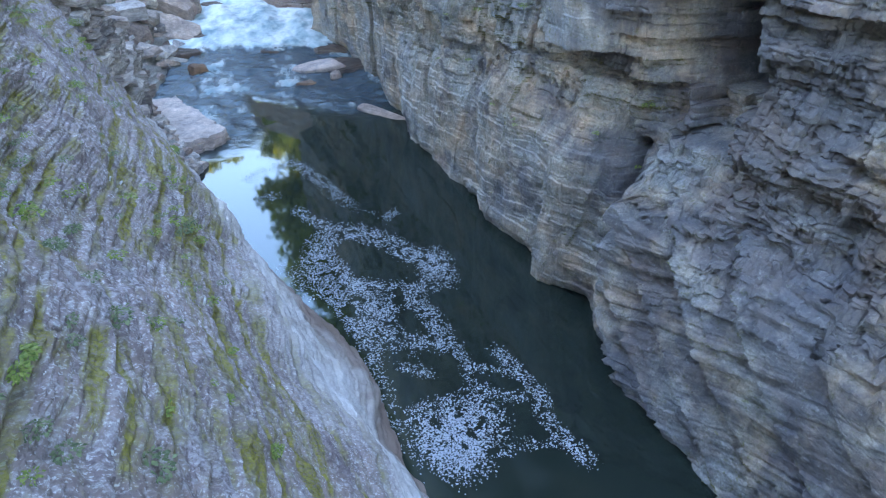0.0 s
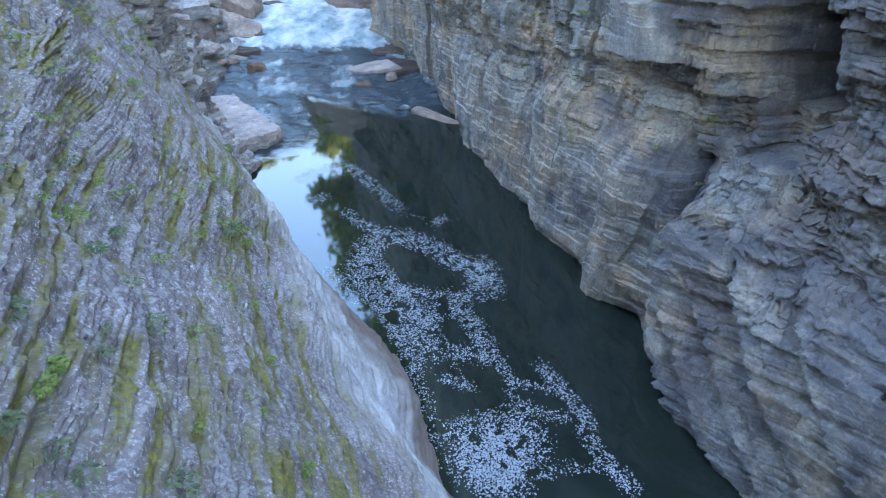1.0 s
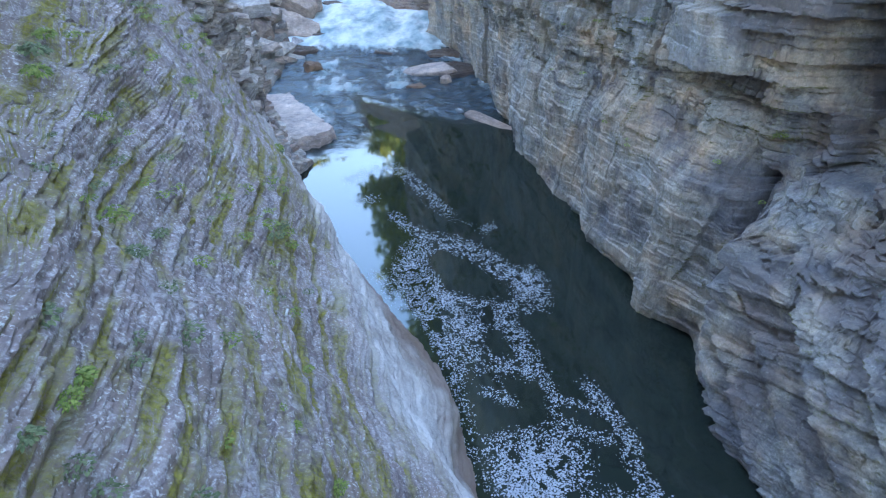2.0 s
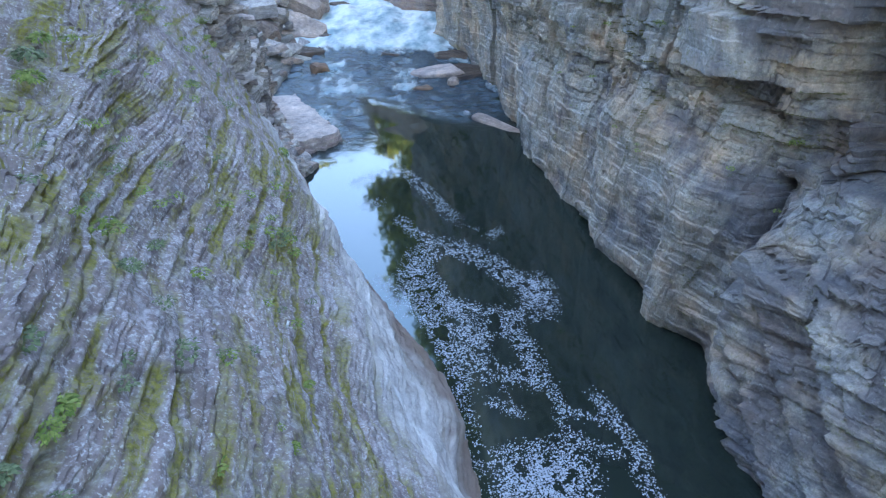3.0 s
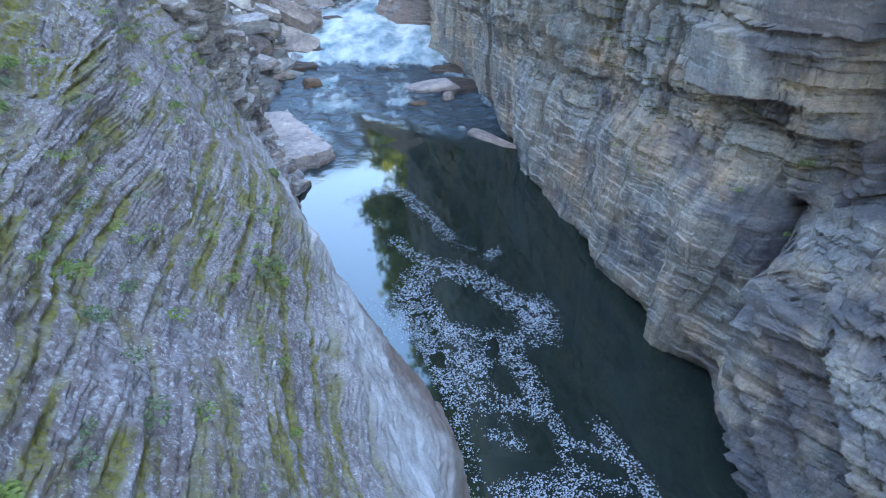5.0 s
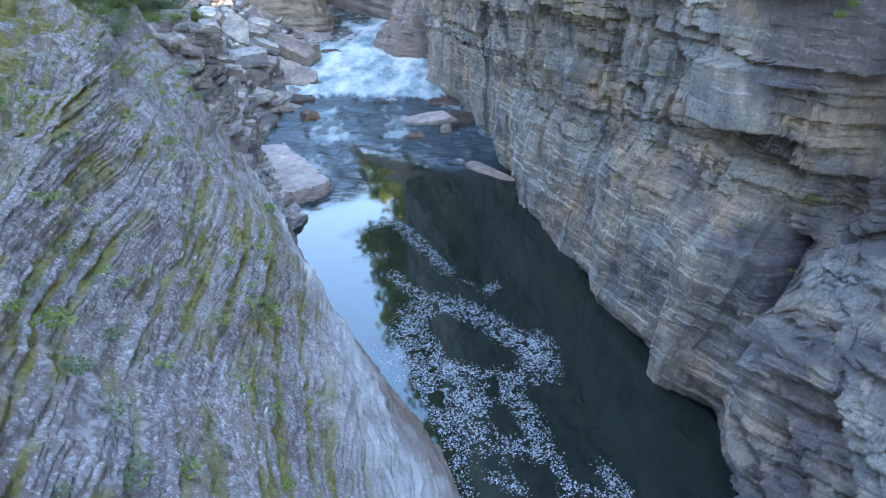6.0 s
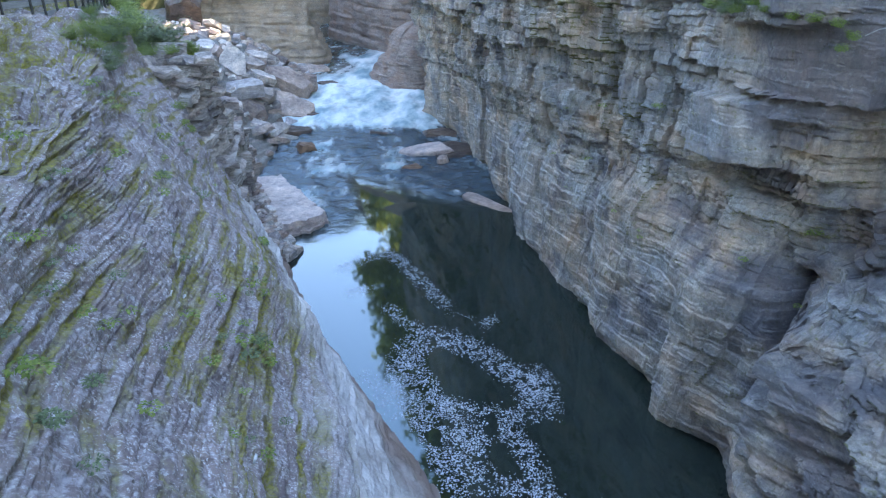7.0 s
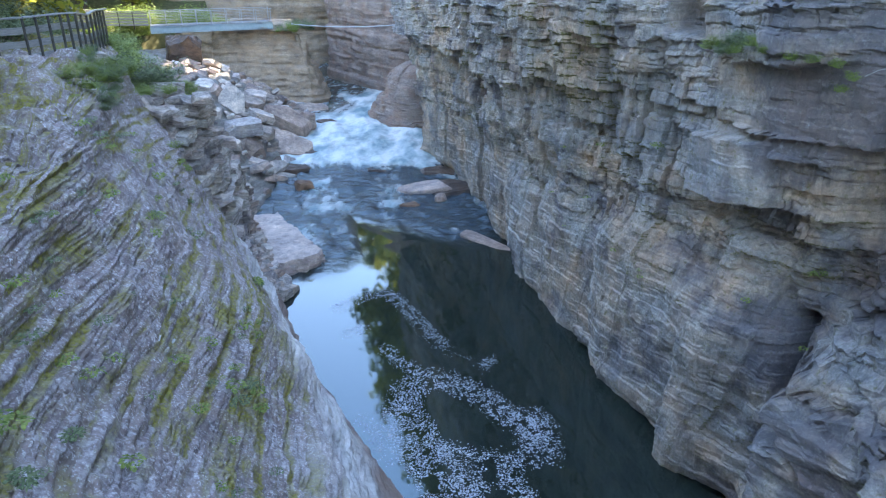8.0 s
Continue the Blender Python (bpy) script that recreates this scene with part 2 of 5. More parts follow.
ROCK_LEDGE = rock("grey broken ledge rock", (0.18, 0.172, 0.17), (0.66, 0.64, 0.62), (0.36, 0.27, 0.21), 0.6, 0.0, 0.3, 2.0, True, seams=1.0)
ROCK_WET = rock("wet brown rock", (0.06, 0.05, 0.045), (0.16, 0.12, 0.1), (0.16, 0.1, 0.06), 0.6, 0.0, 0.0, 1.0, True)
ROCK_WET.node_tree.nodes["Principled BSDF"].inputs["Roughness"].default_value = 0.35
ROCK_PALE_LOOSE = rock("pale split rock", (0.42, 0.41, 0.4), (0.68, 0.66, 0.63), (0.42, 0.33, 0.26), 0.4, 0.0, 0.4, 1.0, True)
ROCK_TAN = rock("tan and reddish loose rock", (0.27, 0.228, 0.21), (0.5, 0.43, 0.39), (0.42, 0.3, 0.24), 0.7, 0.0, 0.25, 1.0, True)
ROCK_WET_TAN = rock("wet reddish rock", (0.12, 0.08, 0.06), (0.26, 0.17, 0.12), (0.25, 0.13, 0.07), 0.6, 0.0, 0.0, 1.0, True)
ROCK_WET_TAN.node_tree.nodes["Principled BSDF"].inputs["Roughness"].default_value = 0.35
ROCK_SHELF = rock("smooth pale shelf rock", (0.37, 0.33, 0.322), (0.58, 0.525, 0.508), (0.5, 0.38, 0.32), 0.5, 0.0, 0.12, 0.15, True, seams=0.2)
ROCK_RED = rock("pinkish grey layered rock", (0.25, 0.19, 0.165), (0.47, 0.385, 0.335), (0.36, 0.2, 0.13), 0.7, 0.0, 0.2)
# brown rock, its tones warmed and lifted for sunlight bounced onto the cliff
ROCK_FAR = rock("brown layered rock", (0.32, 0.245, 0.185), (0.58, 0.47, 0.36), (0.5, 0.33, 0.2), 0.8, 0.0, 0.15)


def plain(name, lo, hi, scale, rough=0.7, relief=0.3, depth=0.01, metal=0.0, stretch=None):
    m, nt, b = material(name, rough)
    ob = nt.nodes.new("ShaderNodeTexCoord").outputs["Object"]
    n = noise_node(nt, ob, scale, 7, 0.65, stretch)
    nt.links.new(ramp(nt, n, [(0.3, lo), (0.7, hi)]), b.inputs["Base Color"])
    b.inputs["Metallic"].default_value = metal
    if relief:
        bump(nt, b, n, relief, depth)
    return m


def leaf(name, lo, hi, thin=0.35):
    m, nt, b = material(name, 0.55)
    geo = nt.nodes.new("ShaderNodeNewGeometry")
    nt.links.new(ramp(nt, geo.outputs["Random Per Island"], [(0.1, lo), (0.9, hi)]), b.inputs["Base Color"])
    tr = nt.nodes.new("ShaderNodeBsdfTranslucent")
    nt.links.new(ramp(nt, geo.outputs["Random Per Island"], [(0.1, lo), (0.9, hi)]), tr.inputs["Color"])
    mix = nt.nodes.new("ShaderNodeMixShader")
    mix.inputs["Fac"].default_value = thin
    nt.links.new(b.outputs["BSDF"], mix.inputs[1])
    nt.links.new(tr.outputs["BSDF"], mix.inputs[2])
    nt.links.new(mix.outputs["Shader"], nt.nodes["Material Output"].inputs["Surface"])
    return m


LEAF_BRIGHT = leaf("bright leaves", (0.12, 0.19, 0.04), (0.34, 0.4, 0.11))
LEAF_DULL = leaf("dull leaves", (0.1, 0.14, 0.07), (0.25, 0.31, 0.16))
LEAF_TREE = leaf("tree leaves", (0.12, 0.15, 0.02), (0.36, 0.34, 0.05), 0.5)
BARK = plain("bark", (0.05, 0.04, 0.03), (0.14, 0.11, 0.09), 6.0, 0.9, 0.6, 0.03, 0.0, (1, 1, 0.2))
BARK_PALE = plain("pale bark", (0.3, 0.28, 0.25), (0.5, 0.47, 0.43), 9.0, 0.8, 0.3)
CHIP = plain("pale stone chips", (0.4, 0.41, 0.41), (0.62, 0.63, 0.62), 20.0, 0.8, 0.2)
SOIL = plain("leaf litter and grass", (0.05, 0.06, 0.025), (0.14, 0.13, 0.06), 3.0, 0.95, 0.5, 0.05)
WOOD_GREY = plain("weathered boards", (0.2, 0.2, 0.195), (0.38, 0.375, 0.36), 5.0, 0.85, 0.4, 0.01, 0.0, (1, 1, 6))
WOOD_DARK = plain("dark posts", (0.05, 0.05, 0.045), (0.12, 0.115, 0.1), 5.0, 0.85, 0.3)
STEEL_BLUE = plain("pale blue painted steel", (0.3, 0.42, 0.47), (0.42, 0.53, 0.57), 3.0, 0.5, 0.1)
STEEL = plain("galvanised steel", (0.4, 0.41, 0.42), (0.55, 0.56, 0.57), 8.0, 0.4, 0.1, 0.002, 0.8)
FOAM = plain("foam", (0.3, 0.34, 0.4), (0.55, 0.58, 0.64), 9.0, 0.7, 0.5, 0.02)

# ---- right cliff ----
SHORE = ((-24, -11, -8, -6.5, -5.4, -4.6, -3.5, -2, -1.5, -1.1, -0.4, 1.5, 2.9, 4, 6, 10, 14, 20, 26, 31, 32, 33, 34, 36),
         (-5.0, -6.3, -6.9, -7.5, -8.0, -8.6, -8.6, -8.2, -8.3, -9.2, -9.2, -9.2, -9.4, -9.9, -10.1, -10.7, -11.5, -13.2, -14.0, -13.6, -15.0, -19.0, -24.0, -30.0))
LEVEL_5 = ((-24, -11, -9.3, -8.5, -7.8, -6.5, -6, -5, -4.5, -3.5, -2.3, 0.5, 2.6, 4.0, 4.7, 6, 11, 14, 20, 26, 32, 33, 34, 36),
           (-5.6, -6.3, -6.9, -7.0, -7.3, -7.15, -7.1, -9.1, -9.3, -9.1, -8.9, -9.05, -9.2, -9.35, -9.9, -10.1, -10.8, -11.2, -12.8, -13.5, -13.6, -15.5, -20.0, -30.0))
LEVEL_7 = ((-24, -11, -9.4, -7.5, -6.6, -5.6, -4.6, -4, -2.3, 0, 3.1, 4.2, 6, 14, 20, 26, 33, 34, 35, 36),
           (-6.8, -7.5, -8.0, -8.6, -8.9, -9.9, -9.7, -9.3, -9.1, -9.35, -9.3, -9.7, -10.0, -10.9, -12.3, -12.9, -13.6, -15.5, -20.0, -28.0))
LEVEL_9 = ((-24, -14, -10, -8.6, -7.8, -6.3, -5.6, -4.9, -3.6, -2.7, -1.1, 0.8, 2.7, 5, 14, 26, 34.3, 35.2, 36),
           (-7.0, -7.6, -8.1, -8.4, -10.3, -10.7, -9.9, -8.75, -8.5, -8.5, -8.95, -9.4, -9.1, -9.8, -10.6, -12.3, -12.8, -15.0, -24.0))
LEVEL_12 = ((-24, -14, -9.9, -8, -6.7, -5.2, -4, -2, 1, 3, 10, 20, 34.6, 35.4, 36),
            (-6.5, -7.3, -7.8, -8.0, -9.7, -8.3, -7.75, -8.4, -9.2, -9.0, -9.9, -11.6, -12.8, -15.0, -24.0))


def right_face(s, z):
    rows = np.stack([np.interp(s, *k) for k in (SHORE, LEVEL_5, LEVEL_7, LEVEL_9, LEVEL_12)], -1)
    under = step(-4.5, -3.6, s) * step(0.6, -0.6, s)          # the hollow below the jutting block
    low, mid, jut = rows[..., 2:3], rows[..., 2:3] - 0.45 * under[..., None], rows[..., 3:4]
    rows = np.concatenate([rows[..., :1], rows[..., :2], low, mid, jut, rows[..., 3:], rows[..., -1:] - 0.6], -1)
    heights = np.array([-3, 0, 4.9, 6.7, 8.2, 8.6, 9.3, 12, 24.5])
    k = np.clip(np.searchsorted(heights, z) - 1, 0, 7)
    f = np.clip((z - heights[k]) / (heights[k + 1] - heights[k]), 0, 1)
    q = 5 * f + 0.3 * vnoise(s * 0.7, z * 0.3, 0, 17) + 1.1 * rnd(np.floor(s * 1.2 + 0.8 * vnoise(s * 0.5, z * 0.9, 0, 21)), 22) - 0.5
    stair = np.clip((np.floor(q) + step(0.55, 0.95, q - np.floor(q))) / 5, 0, 1)
    f = f + 0.92 * (stair - f) * ((k == 2) * step(-4.5, -5.5, s))
    return np.take_along_axis(rows, k[..., None], -1)[..., 0] * (1 - f) + np.take_along_axis(rows, k[..., None] + 1, -1)[..., 0] * f


def layered(s, z, dip, coarse, medium, fine, seed):
    """Relief of layered rock in metres, and the height through its layers."""
    b = z + dip * s + 0.2 * fbm(s * 0.12, z * 0.1, 0, 2, seed) + 0.05 * fbm(s * 0.9, z * 0.9, 0, 3, seed + 9)
    d1 = beds(s, b, 0.7, 1.9, 3.2, seed + 20)[0]
    d2, n, _ = beds(s, b, 0.16, 0.55, 1.3, seed + 40)
    d3 = beds(s, b, 0.05, 0.16, 0.5, seed + 60)[0]
    return coarse * d1 + medium * d2 + fine * d3, b, n


def bed_tops(b, thin, thick, seed):
    """For heights b through the layers: the number of the bed and the height of its top and foot."""
    r = np.random.RandomState(seed)
    edges = np.cumsum(np.r_[-40, thin + (thick - thin) * r.rand(int(140 / (thin + thick)) * 2) ** 1.6])
    n = np.clip(np.searchsorted(edges, b) - 1, 0, len(edges) - 2)
    return n, edges[n + 1], edges[n]


def blocks(s, n, length, seed):
    """Blocks of about that length along the bed n: a number of its own for each, and the distance to its nearer end."""
    ln = length * (0.5 + 1.1 * rnd(n, seed + 3))
    run = s / ln + 10 * rnd(n, seed + 5)
    cell = np.floor(run)
    g = run - cell
    g = g + 0.35 * (rnd(n, cell, seed + 6) - 0.5) * (1 - np.abs(2 * g - 1))
    return rnd(n, cell, seed + 7), np.minimum(g, 1 - g) * ln, g


sr = np.r_[np.arange(-24, -13, 0.09), np.arange(-13, 8, 0.042), np.arange(8, 32, 0.07), np.arange(32, 36, 0.05)]
zr = np.r_[np.arange(-1.5, 13.6, 0.034), np.arange(13.6, 24.5, 0.25)]
gs, gz = np.meshgrid(sr, zr, indexing="ij")
edge = fbm(gs * 0.35, gz * 0.35, 0, 3, 13)
high = step(4.6, 6.6, gz + 1.6 * edge + 0.06 * np.clip(gs, 0, 30))
near_low = step(-4.9, -5.7, gs + 0.3 * edge) * step(6.6, 5.2, gz)
shelfy = step(6.3, 7.4, gz + 0.8 * edge) * step(2.0, -0.8, gs)
blocky = high * (1 - shelfy)
bulge = (1 - high) * (1 - near_low)
ws = gs + 0.07 * fbm(gs * 0.8, gz * 0.8, 0, 4, 14) + 0.03 * fbm(gs * 4, gz * 5, 0, 2, 33)
wz = gz + 0.06 * fbm(gs * 0.7, gz * 0.9, 0, 4, 15) + 0.02 * fbm(gs * 5, gz * 4, 0, 2, 34)
gb = wz + 0.08 * gs + 0.13 * np.minimum(gs + 4, 0) * step(7.5, 5.5, gz) + 0.2 * fbm(gs * 0.12, gz * 0.1, 0, 2, 3)
jag = 0.1 * (rnd(np.floor(ws * 2.1 + 0.7 * np.floor(gz * 1.3)), 35) - 0.5) + 0.05 * (rnd(np.floor(ws * 6.3), np.floor(gz * 2.0), 36) - 0.5)
gbj = gb + jag * high
n1, top1, foot1 = bed_tops(gbj, 0.36, 0.85, 23)
n2, top2, foot2 = bed_tops(gbj, 0.13, 0.42, 43)
n3 = bed_tops(gb + 0.3 * jag, 0.05, 0.16, 63)[0]
gn = n2
# each bed overhangs the one below: the face is taken at the bed's own height
buttress = step(-7.7, -8.4, ws) * high
q1, q2 = (1.0 * shelfy + 0.55 * blocky) * (1 - 0.75 * buttress), 0.25 * blocky + 0.5 * buttress
zq = gz + q1 * ((top1 + foot1) / 2 - gbj) + q2 * ((top2 + foot2) / 2 - gbj)
jog = 0.9 * (rnd(n2, 77) - 0.5) * step(-8.5, -7.0, gs) * step(-2.2, -3.4, gs) * step(8.2, 7.2, gz)
# leaning sheets of thin dipping beds, one behind the other, each with a ragged far edge
dipping = gb + 0.05 * gs
nd, td, fd = bed_tops(dipping, 0.1, 0.38, 65)
ne = bed_tops(dipping, 0.035, 0.11, 67)[0]
roof = step(-4.2, -5.2, gs) * step(4.5, 5.0, gz) * step(7.2, 6.6, gz)
sheets = 0.0
for width, reach, ragged, seed in ((2.4, 0.9, 0.3, 431), (0.8, 0.5, 0.18, 441)):
    p = (gs - 1.25 * gz + ragged * (rnd(nd, seed + 4) - 0.5) + 0.4 * ragged * (rnd(ne, seed + 5) - 0.5)) / width + 0.22 * vnoise(gs * 0.3, gz * 0.3, 0, seed)
    n = np.floor(p)
    sheets = sheets + reach * width * (0.5 - (p - n) + 0.3 * (rnd(n, seed + 2) - 0.5))
jog = jog * (1 - roof) + sheets * near_low * step(-5.2, -6.8, gs)
gu = right_face(gs + jog, zq)
high, shelfy, blocky = high * (1 - 0.75 * roof), shelfy * (1 - 0.75 * roof), blocky * (1 - 0.75 * roof)
b1, e1, f1 = blocks(ws, n1, 1.9, 301)
b2, e2, f2 = blocks(ws, n2, 0.9, 311)
b3 = blocks(ws, n3, 0.35, 321)[0]
gu = gu + (b1 - 0.5) * (0.26 * shelfy + 0.34 * blocky + 0.1 * bulge) + (rnd(n1, 330) - 0.5) * (0.24 * shelfy + 0.16 * blocky + 0.06 * bulge)
gu = gu + (b2 - 0.5) * (0.1 * shelfy + 0.12 * blocky + 0.045 * bulge) + (rnd(n2, 331) - 0.5) * (0.07 * shelfy + 0.04 * blocky + 0.018 * bulge)
gu = gu + (b3 - 0.5) * (0.025 * shelfy + 0.03 * blocky + 0.03 * bulge) + (rnd(n3, 332) - 0.5) * (0.02 * shelfy + 0.012 * blocky + 0.006 * bulge)
gu = gu + (0.5 - (gbj - foot1) / (top1 - foot1)) * (rnd(n1, 334) > 0.45) * (0.16 * shelfy + 0.06 * blocky) * (0.3 + 0.9 * b1)          # some beds proud at their foot
gu = gu + (f1 - 0.5) * (rnd(n1, 333) - 0.5) * 0.3 * high + (f2 - 0.5) * (b2 - 0.5) * 0.14 * high          # faces turned a little
gu = gu - high * (0.05 * np.exp(-(np.minimum(e2, np.minimum(top2 - gbj, gbj - foot2)) / 0.02) ** 2) + 0.06 * np.exp(-(e1 / 0.03) ** 2) * (b1 > 0.4))
# upright joints that part the face into columns, some hollow, some proud
lean_s = ws + 0.2 * gz + 0.5 * fbm(gs * 0.2, gz * 0.3, 0, 3, 12)
for thin, thick, seed, reach in ((1.2, 3.6, 83, 0.55), (0.4, 1.2, 85, 0.15)):
    nj, tj, fj = bed_tops(lean_s, thin, thick, seed)
    bj = blocks(wz, nj, 3.2 * thick, seed + 1)[0]
    turned = (lean_s - fj) / (tj - fj) - 0.5
    gu = gu + reach * ((rnd(nj, seed + 2) - 0.5) + 0.5 * (bj - 0.5) + 0.7 * (rnd(nj, seed + 4) - 0.5) * turned) * (0.95 * blocky + 0.5 * bulge + 0.25 * shelfy)
gu = gu + 0.3 * fbm(gs * 0.35, gz * 0.2, 0, 4, 5) + bulge * (0.16 * fbm(gs * 0.9, gz * 0.7, 0, 4, 9) + 0.045 * (beds(ws, gb + 0.12 * gs, 0.25, 0.8, 1.6, 24, 0.6)[0]))
gu = gu + 0.035 * fbm(gs * 3, gz * 3.5, 0, 4, 8) + buttress * (0.4 * fbm(gs * 1.1, gz * 1.3, 0, 4, 39) + 0.14 * (b2 - 0.5) + 0.07 * (b3 - 0.5))
for width, lo, hi, reach, seed in ((1.5, 5.0, 11.5, 0.5, 401), (0.8, 4.0, 11.0, 0.26, 411), (2.2, 8.0, 12.5, 0.6, 421)):      # columns broken off from below in steps
    p = (ws + 0.12 * gz) / width + 0.35 * vnoise(ws / width * 0.6, 0, 0, seed)
    n = np.floor(p)
    foot = lo + (hi - lo) * rnd(n, seed)
    down = np.clip((0.5 * top1 + 0.5 * top2 - foot) / 1.3 + 0.3 * (rnd(np.floor(p * 3), seed + 1) - 0.5), 0, 1)
    gu = gu + reach * (0.4 + 0.6 * rnd(n, seed + 2)) * (down - 0.5) * (blocky + 0.4 * shelfy) * step(22, 12, gs)
be = blocks(ws, nd, 1.8, 451)[0]
gu = gu + near_low * (0.08 * (rnd(nd, 452) - 0.5) + 0.09 * (be - 0.5) + 0.028 * (rnd(ne, 453) - 0.5) + 0.15 * ((dipping - fd) / (td - fd) - 0.5) * (rnd(nd, 454) - 0.7) * (td - fd))
level_b = gbj - 0.08 * gs                                                # the jutting block, its face plain
block = step(-3.75, -3.65, ws) * step(-1.05, -1.15, ws) * step(8.27, 8.35, level_b + 0.13 * gs) * step(9.93, 9.83, level_b + 0.13 * gs)
gu = gu * (1 - block) + (np.interp(gs, (-3.75, -2.6, -1.0), (-8.4, -8.0, -8.4)) + 0.05 * (gz - 9) + 0.05 * (b2 - 0.5) + 0.02 * (b3 - 0.5) + 0.1 * fbm(gs, gz, 0, 3, 16) + 0.02 * fbm(gs * 4, gz * 4, 0, 3, 37)) * block
gu = gu - 0.35 * step(-4.2, -3.6, gs) * step(-0.3, -0.9, gs) * step(7.2, 7.7, gz) * (1 - block) * step(8.6, 8.3, gz + 0.13 * gs)
panel = step(-5.9, -5.7, ws) * step(-1.5, -1.65, ws) * step(10.27, 10.35, level_b + 0.07 * gs) * step(11.55, 11.45, level_b + 0.15 * gs)     # a thick plain bed above it
gu = gu * (1 - panel) + (np.interp(gs, (-5.9, -4.3, -1.5), (-8.65, -8.3, -8.55)) + 0.06 * (gz - 11) + 0.07 * (b2 - 0.5) + 0.03 * (b3 - 0.5) + 0.14 * fbm(gs * 0.8, gz * 0.8, 0, 4, 38)) * panel
gu = gu - 0.9 * step(-0.75, -0.55, ws) * step(0.85, 0.65, ws) * step(12.1, 12.3, gz)          # a small hollow under the rim
recess = step(-8.05, -7.75, ws + 0.15 * (rnd(n1, 461) - 0.5) - 0.12 * (gz - 9)) * step(-6.1, -6.6, ws + 0.5 * (rnd(n1, 462) - 0.5)) * step(6.9, 7.5, gz) * step(11.2, 10.4, gz + 0.35 * (gs + 7))
gu = gu - 1.3 * recess          # a dark recess between the broken beds and the near buttress
slot = np.exp(-((ws + 4.65 - 0.12 * (gz - 4)) / 0.16) ** 2) * step(2.0, 3.0, gz) * step(6.4, 5.6, gz)
gu = gu - 0.7 * slot
gu = gu - 0.35 * step(0.5, -0.3, gz) * (0.5 + vnoise(gs * 0.6, 0, 0, 4))
ledge = step(-4.2, -5.2, gs) * step(4.4, 5.0, gz) * step(7.4, 6.6, gz)
lift = 0.3 * (rnd(np.floor(ws * 0.8 + 0.6 * vnoise(gs, gu, 0, 25)), np.floor(gu * 1.3 + 0.6 * vnoise(gs * 0.8, gu, 0, 26)), 27) - 0.5) + 0.12 * (rnd(np.floor(ws * 1.7 + gu), np.floor(gu * 3.3), 28) - 0.5) + 0.03 * fbm(gs * 3, gu * 3, 0, 3, 29)
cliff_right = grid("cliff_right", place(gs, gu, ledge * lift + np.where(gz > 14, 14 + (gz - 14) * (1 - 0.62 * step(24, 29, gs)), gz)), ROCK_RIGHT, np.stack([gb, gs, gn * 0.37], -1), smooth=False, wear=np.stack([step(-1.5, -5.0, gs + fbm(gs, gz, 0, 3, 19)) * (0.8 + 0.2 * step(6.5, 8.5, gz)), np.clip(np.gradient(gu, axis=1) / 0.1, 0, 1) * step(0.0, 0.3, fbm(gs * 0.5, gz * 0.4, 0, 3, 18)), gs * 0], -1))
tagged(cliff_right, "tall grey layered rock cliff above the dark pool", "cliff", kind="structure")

# ---- left slab ----
LEFT_Z = (-2, 0, 1.4, 3.57, 4.55, 6.3, 7.3, 8.9, 9.6, 10.6, 11.2, 11.5)
LEFT_U = (-0.9, -0.2, 0.5, 1.25, 2.1, 3.15, 3.95, 4.9, 5.4, 5.95, 6.7, 9.5)


def left_face(s, z):
    near, beyond = np.clip(z / 6, 0, 1), np.clip((z - 4.4) / 3.2, 0, 1)
    away = step(2.0, 8.0, s)
    u = np.interp(z, LEFT_Z, LEFT_U) - 0.09 * (s + 2) * (near + (beyond - near) * away) + 0.3 * away * step(5.0, 3.5, z)
    u = u + 0.32 * step(-9.0, -6.0, s) * step(0.0, 1.2, z) * step(10.7, 9.4, z) * (1 - step(-1.0, 2.5, s) * step(6.0, 4.5, z)) + 0.12 * step(0.0, 3.0, s) * step(4.5, 6.0, z) * step(10.0, 9.0, z)
    foot = np.exp(-((s + 2.5) / 3.2) ** 2) * np.exp(-((z - 0.3) / 1.3) ** 2)
    return u - 0.75 * foot


sl = np.r_[np.arange(-22, -14, 0.2), np.arange(-14, 13.2, 0.04)]
along = np.concatenate([np.linspace(-1.5, 11.2, 400), np.linspace(11.22, 11.5, 40)])
gs, gz = np.meshgrid(sl, along, indexing="ij")
gb = gz + 0.125 * gs + 0.25 * fbm(gs * 0.13, gz * 0.25, 0, 2, 90) + 0.06 * fbm(gs * 0.8, gz * 1.2, 0, 4, 140)
r1 = beds(gs, gb, 0.7, 1.6, 9.0, 111, 1.2)[0]
r2, gn, e2 = beds(gs, gb, 0.22, 0.75, 3.2, 131, 0.9)
r3, _, e3 = beds(gs, gb + 0.04 * fbm(gs * 1.6, gz * 2, 0, 2, 141), 0.06, 0.2, 0.9, 151, 0.6)
chip = rnd(np.floor(gs * 4 + 3 * rnd(np.floor(gb * 9), 5)), np.floor(gb * 9), 6) - 0.5
rough = step(2.8, 4.8, gz + 1.2 * fbm(gs * 0.4, gz * 0.4, 0, 3, 99))
groove = np.exp(-(e2 / 0.075) ** 2) * (0.25 + 0.75 * step(-0.25, 0.2, fbm(gs * 0.35, gb * 2, 0, 2, 98)))
gu = left_face(gs, gz)
rim = step(10.5, 11.1, gz)
gb = gb + 0.6 * gu * rim
far_top = step(1.5, 5.0, gs) * step(6.0, 7.5, gz)
